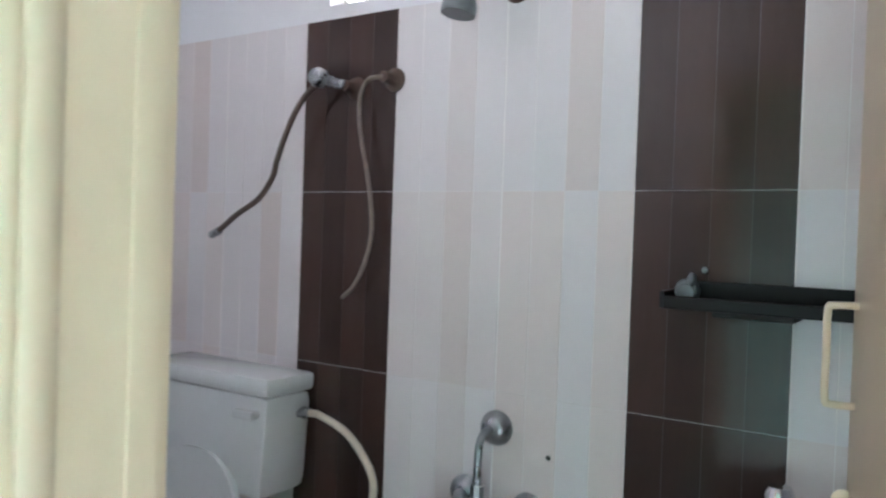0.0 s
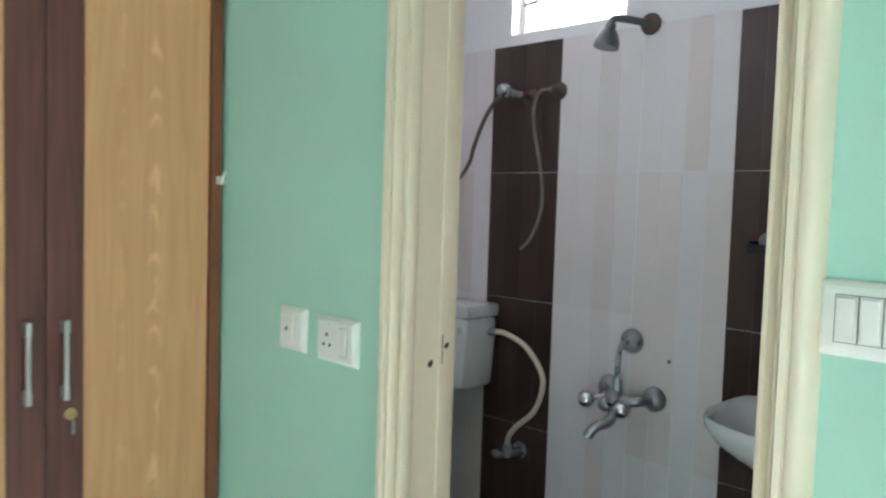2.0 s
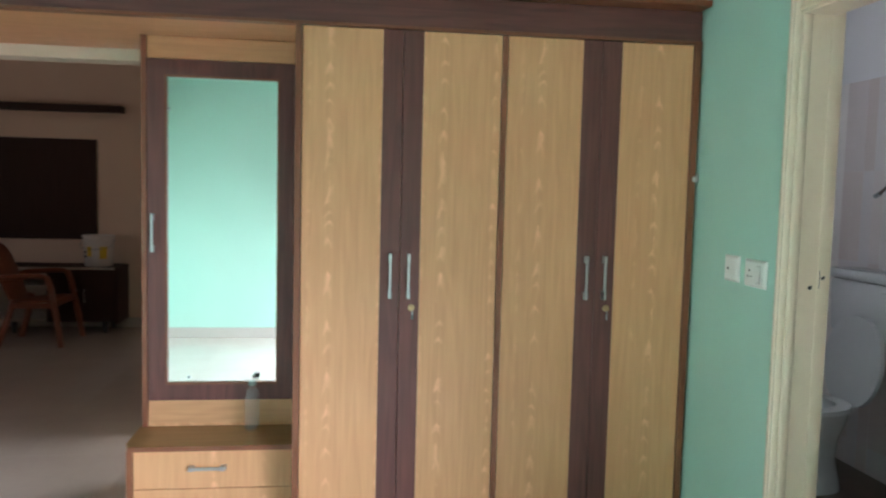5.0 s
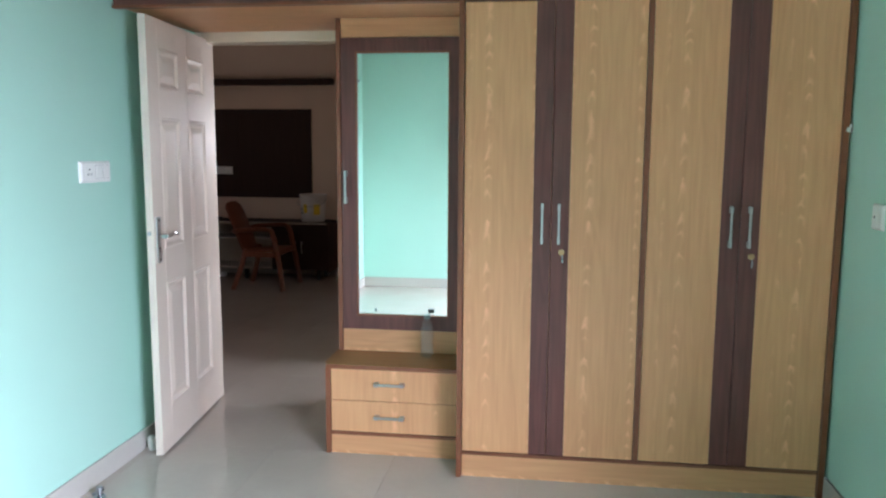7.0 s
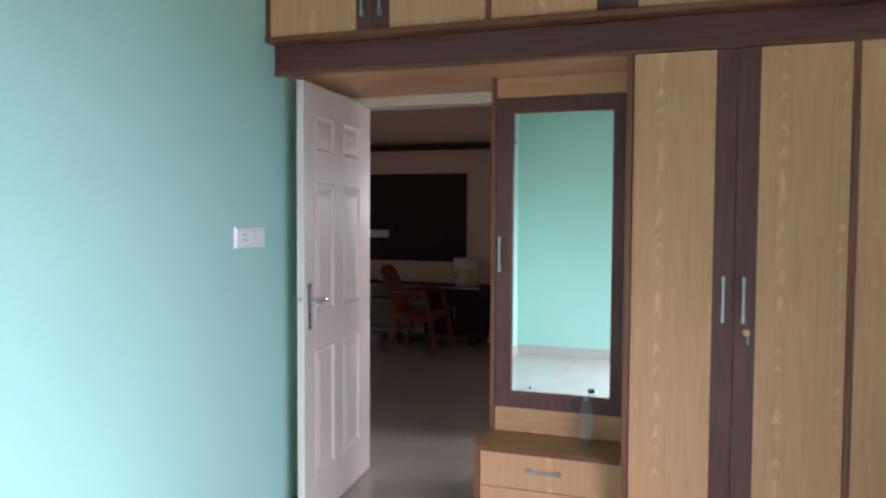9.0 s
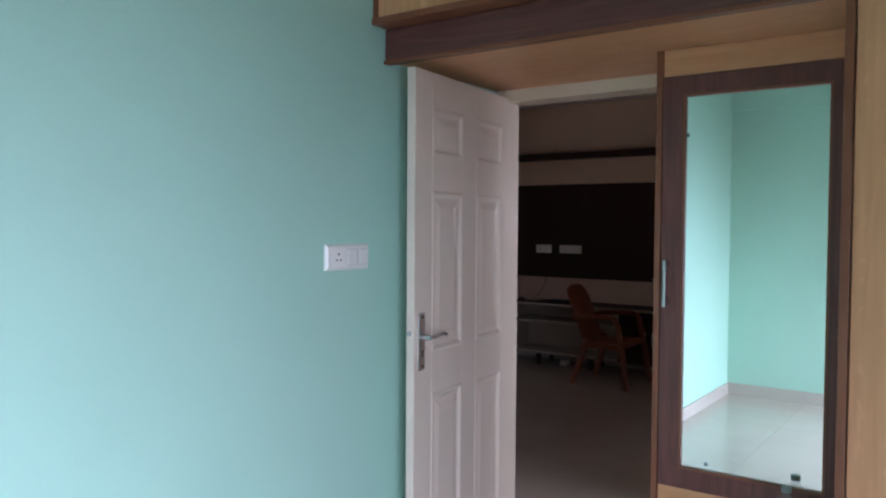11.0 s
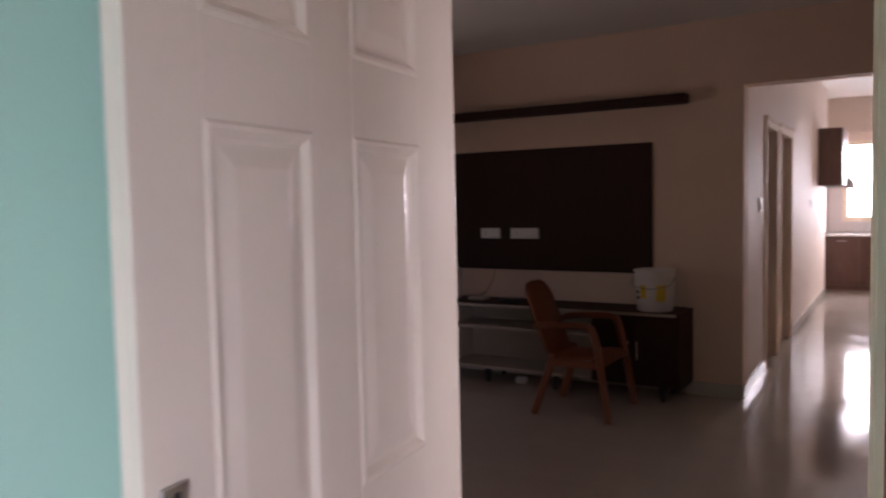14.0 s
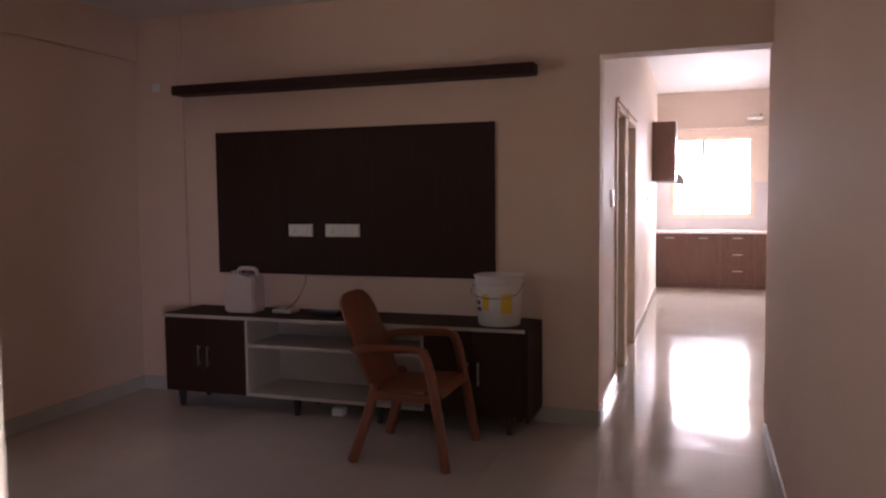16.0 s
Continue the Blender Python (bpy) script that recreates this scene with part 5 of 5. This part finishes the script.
def strip(bm, pts, w, th, axis="x"):
    """A moulded strip of width w along x and thickness th, following (y, z, half-width factor) points."""
    rows = []
    for k, (y, z, f) in enumerate(pts):
        y2, z2, _ = pts[min(k + 1, len(pts) - 1)]
        y1, z1, _ = pts[max(k - 1, 0)]
        d = Vector((0, y2 - y1, z2 - z1)).normalized()
        nrm = Vector((0, -d.z, d.y))
        row = []
        for u in (-1, -0.6, 0, 0.6, 1):
            dip = 0.012 * u * u
            p = Vector((CX + u * f * w / 2, y, z)) + nrm * dip
            row.append((bm.verts.new(p), bm.verts.new(p - nrm * th)))
        rows.append(row)
    n = 5
    for a, b in zip(rows, rows[1:]):
        for j in range(n - 1):
            bm.faces.new((a[j][0], a[j + 1][0], b[j + 1][0], b[j][0]))
            bm.faces.new((a[j][1], b[j][1], b[j + 1][1], a[j + 1][1]))
        for j in (0, n - 1):
            bm.faces.new((a[j][0], b[j][0], b[j][1], a[j][1]))
    for r in (rows[0], rows[-1]):
        for j in range(n - 1):
            bm.faces.new((r[j][0], r[j][1], r[j + 1][1], r[j + 1][0]))


bm = bmesh.new()
strip(bm, [(-3.60, 0.375, 0.98), (-3.63, 0.41, 1.0), (-3.70, 0.415, 1.0), (-3.82, 0.405, 0.97), (-3.95, 0.395, 0.93), (-4.03, 0.395, 0.9)], 0.46, 0.016)
part("seat", bm, CHAIR_P, chair, smooth=True)
bm = bmesh.new()
strip(bm, [(-4.00, 0.36, 0.90), (-4.04, 0.44, 0.92), (-4.08, 0.55, 0.94), (-4.13, 0.68, 0.95), (-4.18, 0.80, 0.93), (-4.21, 0.86, 0.84), (-4.225, 0.895, 0.62), (-4.23, 0.908, 0.35)], 0.44, 0.016)
part("backrest", bm, CHAIR_P, chair, "high rounded backrest", smooth=True)
for sx in (-1, 1):
    bm = bmesh.new()
    sweep(bm, [(CX + sx * 0.20, -4.12, 0.60), (CX + sx * 0.25, -4.05, 0.625), (CX + sx * 0.27, -3.90, 0.635), (CX + sx * 0.27, -3.75, 0.640), (CX + sx * 0.265, -3.69, 0.625)], 0.036, flat=0.45)
    part("armrest", bm, CHAIR_P, chair, smooth=True)
    bm = bmesh.new()
    sweep(bm, [(CX + sx * 0.265, -3.70, 0.635), (CX + sx * 0.265, -3.665, 0.55), (CX + sx * 0.265, -3.635, 0.40), (CX + sx * 0.275, -3.60, 0.20), (CX + sx * 0.285, -3.57, 0.0)], 0.040, flat=0.62)
    part("leg", bm, CHAIR_P, chair, smooth=True)
    bm = bmesh.new()
    sweep(bm, [(CX + sx * 0.20, -4.00, 0.42), (CX + sx * 0.225, -4.03, 0.28), (CX + sx * 0.25, -4.08, 0.12), (CX + sx * 0.265, -4.12, 0.0)], 0.042, flat=0.62)
    part("leg", bm, CHAIR_P, chair, smooth=True)
    bm = bmesh.new()
    box(bm, CX + sx * 0.235 - 0.012, CX + sx * 0.235 + 0.012, -4.02, -3.64, 0.345, 0.395, bevel=0.006)
    part("side_rail", bm, CHAIR_P, chair)

# side door off the living room, in the long wall
side = door_frame("door_frame_3", [
    ("jamb", (-2.9, LONG, 0), [(-2.89, -2.80, LONG - 0.014, LONG + 0.10, 0, 2.13), (-2.885, -2.86, LONG - 0.022, LONG - 0.014, 0, 2.13), (-2.825, -2.81, LONG - 0.020, LONG - 0.014, 0, 2.13)]),
    ("jamb", (-2.9, LONG, 0), [(-2.10, -2.03, LONG - 0.014, LONG + 0.10, 0, 2.13)]),
    ("head", (-2.9, LONG, 0), [(-2.80, -2.10, LONG - 0.014, LONG + 0.10, 2.06, 2.13)])], GLOSS_CREAM, "cream gloss door frame in the long wall")
sd = thing("door_3", (-2.45, LONG + 0.06, 0), "ivory gloss side door standing open into the side room", "door")
tagged(sd, kind="structure")
boxpart("leaf", GLOSS_DOOR, sd, (-2.136, -2.102, LONG + 0.104, LONG + 0.80, 0.01, 2.058))
for k, (x0, x1) in enumerate(((-8.10, -7.50), (-9.14, -8.305))):
    fr = door_frame("door_frame_%d" % (k + 4), [
        ("jamb", (x1, -2.92, 0), [(x1, x1 + 0.075, -3.04, -2.905, 0, 2.17)]),
        ("jamb", (x1, -2.92, 0), [(x0 - 0.075, x0, -3.04, -2.905, 0, 2.17)]),
        ("head", (x1, -2.92, 0), [(x0, x1, -3.04, -2.905, 2.08, 2.17), (x0 - 0.075, x1 + 0.075, -2.905, -2.893, 2.14, 2.172), (x0, x1, -2.905, -2.896, 2.082, 2.11)])], MATT_CREAM, "cream painted door frame in the passage")
    dl = thing("door_%d" % (k + 4), (x0, -3.0, 0), "ivory passage door, closed" if k else "dim ivory passage door, open inwards", "door")
    tagged(dl, kind="structure")
    if k:
        boxpart("leaf", GLOSS_DOOR, dl, (x0 + 0.002, x1 - 0.002, -3.02, -2.985, 0.01, 2.078))
        bm = bmesh.new()
        box(bm, x1 - 0.07, x1 - 0.03, -2.986, -2.978, 0.98, 1.12)
        rod(bm, (x1 - 0.05, -2.98, 1.06), (x1 - 0.05, -2.94, 1.06), 0.012)
        part("handle", bm, BLACK, dl, "dark lever plate")
    else:
        boxpart("leaf", GLOSS_DOOR, dl, (x0 + 0.004, x0 + 0.039, -3.74, -3.045, 0.01, 2.078))

# ---- kitchen ----
KF = -13.86
for k, y0 in enumerate((-2.99, -2.50, -2.01, -1.52)):
    y1 = y0 + 0.488
    unit_k = thing("base_cabinet", (KF, y0 + 0.37, 0), "brown wood-print kitchen base cabinet with steel handles", "cabinet", "kitchen base cabinets")
    boxpart("body", KITCHEN_W, unit_k, (KX + 0.02, KF - 0.02, y0, y1, 0.08, 0.835))
    boxpart("toe_kick", KITCHEN_W, unit_k, (KX + 0.02, KF - 0.012, y0, y1, 0.0, 0.079))
    fronts = [(y0, y1, 0.585, 0.832), (y0, y1, 0.335, 0.582), (y0, y1, 0.085, 0.332)] if k == 2 else [(y0, y1, 0.085, 0.832)]
    for a, b, z0, z1 in fronts:
        d = boxpart("drawer" if k == 2 else "door", KITCHEN_W, unit_k, (KF - 0.019, KF, a + 0.002, b - 0.002, z0, z1))
        boxpart("handle", STEEL, d, (KF + 0.012, KF + 0.024, (a + b) / 2 - 0.07, (a + b) / 2 + 0.07, z1 - 0.07, z1 - 0.055))
boxpart("slab", STONE, thing("worktop", (-14.15, -2.7, 0.84), "pale polished kitchen worktop", "worktop"), (KX + 0.002, KF + 0.025, -2.998, -1.02, 0.838, 0.872))
structure("backsplash", KTILE, [(KX + 0.002, KX + 0.010, -2.998, KIT_W[0] - 0.03, 0.874, 1.62), (KX + 0.002, KX + 0.010, KIT_W[0] - 0.03, KIT_W[1] + 0.03, 0.874, KIT_W[2] - 0.03), (KX + 0.002, KX + 0.010, KIT_W[1] + 0.03, -1.02, 0.874, 1.62)], "grey-white glazed kitchen wall tiles", "tiles")
wallcab = thing("wall_cabinet", (-12.5, -2.9, 1.62), "brown wood-print kitchen wall cabinet hung on the side wall", "cabinet")
boxpart("body", KITCHEN_W, wallcab, (-12.98, -12.0, -2.918, -2.642, 1.62, 2.39))
for a, b in ((-12.98, -12.49), (-12.49, -12.0)):
    boxpart("door", KITCHEN_W, wallcab, (a + 0.002, b - 0.002, -2.641, -2.623, 1.622, 2.388))
hood = thing("cooker_hood", (-13.0, -2.9, 1.62), "curved steel cooker hood beside the wall cabinet", "cooker hood")
bm = bmesh.new()
prism(bm, [(-2.918, 1.60), (-2.918, 1.80)] + [(-2.74 + 0.22 * math.sin(radians(a)), 1.58 + 0.22 * math.cos(radians(a))) for a in range(0, 91, 15)] + [(-2.53, 1.57), (-2.70, 1.60)], -13.19, -12.985, "yz")
part("canopy", bm, STEEL, hood)
boxpart("lip", STEEL, hood, (-13.19, -12.985, -2.53, -2.49, 1.562, 1.585))

kw = thing("window_3", (KX, -2.12, KIT_W[2]), "bright kitchen window with ivory frame and grille bars", "window")
tagged(kw, kind="structure")
y0, y1, z0, z1 = KIT_W
bm = bmesh.new()
for d in ((y0, y0 + 0.05, z0, z1), (y1 - 0.05, y1, z0, z1), (y0 + 0.05, y1 - 0.05, z0, z0 + 0.05), (y0 + 0.05, y1 - 0.05, z1 - 0.05, z1), (-2.29, -2.24, z0 + 0.05, z1 - 0.05)):
    box(bm, KX - 0.12, KX - 0.06, *d)
part("window_frame", bm, GLOSS_CREAM, kw)
for k in range(9):
    bm = bmesh.new()
    z = z0 + 0.13 + k * 0.125
    rod(bm, (KX - 0.15, y0, z), (KX - 0.15, y1, z), 0.005, seg=6)
    part("grille_bar", bm, DULL_CHROME, kw)
for k in range(4):
    bm = bmesh.new()
    rod(bm, (KX - 0.135, y0 + 0.10 + k * 0.12, z0), (KX - 0.135, y0 + 0.10 + k * 0.12, z1), 0.006, seg=6)
    part("grille_bar", bm, DULL_CHROME, kw)
for k in range(2):
    pane = boxpart("pane", GLASS, kw, (KX - 0.092, KX - 0.088, y0 + 0.051 if k == 0 else -2.239, -2.291 if k == 0 else y1 - 0.051, z0 + 0.051, z1 - 0.051), bevel=0)
    pane.visible_shadow = False
structure("window_ledge", LIT_CREAM_WALL, [(KX + 0.001, KX + 0.06, KIT_W[0] - 0.35, -1.0, 2.46, 2.50)], "cream ledge above the kitchen window", "ledge", bevel=0.004)
fan = thing("wall_fan", (KX, -1.52, 2.6), "small pale wall fitting on a dark bracket", "lamp")
bm = bmesh.new()
box(bm, KX + 0.002, KX + 0.25, -1.47, -1.43, 2.60, 2.65, bevel=0.008)
part("bracket", bm, BLACK, fan)
bm = bmesh.new()
lathe(bm, (KX + 0.25, -1.53, 2.60), [(0.02, 0.05), (0.10, 0.02), (0.12, -0.01), (0.11, -0.03), (0.02, -0.035)], seg=20)
part("shade", bm, PLASTIC, fan, smooth=True)

# plain bright outdoors beyond the windows
GLOW = bpy.data.materials.new("hazy_sky")
GLOW.use_nodes = True
GLOW.node_tree.nodes["Principled BSDF"].inputs["Base Color"].default_value = (0, 0, 0, 1)
GLOW.node_tree.nodes["Principled BSDF"].inputs["Emission Color"].default_value = (1.0, 0.97, 0.97, 1)
GLOW.node_tree.nodes["Principled BSDF"].inputs["Emission Strength"].default_value = 10.0
for nm, b in (("backdrop_west", (-18.0, -17.95, -7, 3, -1, 6)), ("backdrop_north", (-4, 1.5, 5.0, 5.05, 0.5, 6))):
    structure(nm, GLOW, [b], "plain white hazy sky outside the window", "sky")

# ---- pieces of walls and floors ----
TW, TH = 0.308, 0.455


def tile_mesh(name, mat, gap, groove=None):
    bm = bmesh.new()
    w = (TW - 0.002) / 4
    if groove:
        box(bm, 0.001, TW - 0.001, -0.0004, 0.0, 0.00045, TH - 0.00045)
    for k in range(4):
        x = 0.001 + k * w
        box(bm, x + gap, x + w - gap, -0.0009, 0.0, 0.00045, TH - 0.00045)
        for v in bm.verts:
            if v.co.y < -0.0005 and x - 1e-4 < v.co.x < x + w + 1e-4:
                c = x + w / 2
                v.co.x = c + (v.co.x - c) * (0.997 if gap > 0.0003 else 0.9995)
    me = finish(name, bm, mat)
    if groove:
        me.materials.append(groove)
        for p in list(me.polygons)[:6]:
            p.material_index = 1
    return me


joint = structure("tile_bed", TILE_J, [(BATHW, BATHE, 1.50535, 1.5148, 0.0, 2.088)], "tiled bathroom wall of ivory and dark brown striped tiles", "tiles")
white_me, dark_me = tile_mesh("tile", TILE_W, 0.0009), tile_mesh("tile", TILE_D, 0.0007, TILE_G)
for c in range(-2, 6):
    x = -1.229 + c * TW
    for r in range(-1, 4):
        t = new("tile", dark_me if c in (0, 3) else white_me)
        t.parent = joint
        t.location = (x, 1.5055, 0.270 + r * TH)
bm = bmesh.new()
box(bm, 0.0004, 0.5996, 0.0004, 0.5996, -0.010, 0.0)
for v in bm.verts:
    if v.co.z > -0.005:
        v.co.x, v.co.y = 0.3 + (v.co.x - 0.3) * 0.9993, 0.3 + (v.co.y - 0.3) * 0.9993
floor_me = finish("tile", bm, FLOOR_TILE)
for i in range(-25, 5):
    for j in range(-11, 1):
        x, y = i * 0.6 - 0.05, j * 0.6 + 0.22
        bedroom = x > -2.6 and y > -3.4
        living = -6.9 < x <= -2.6 and y > -6.9
        passage = x <= -6.9 and y > -3.7 and y < -0.9
        if (bedroom or living or passage) and x < EAST:
            t = new("tile", floor_me)
            t.parent = ground
            t.location = (x, y, 0)
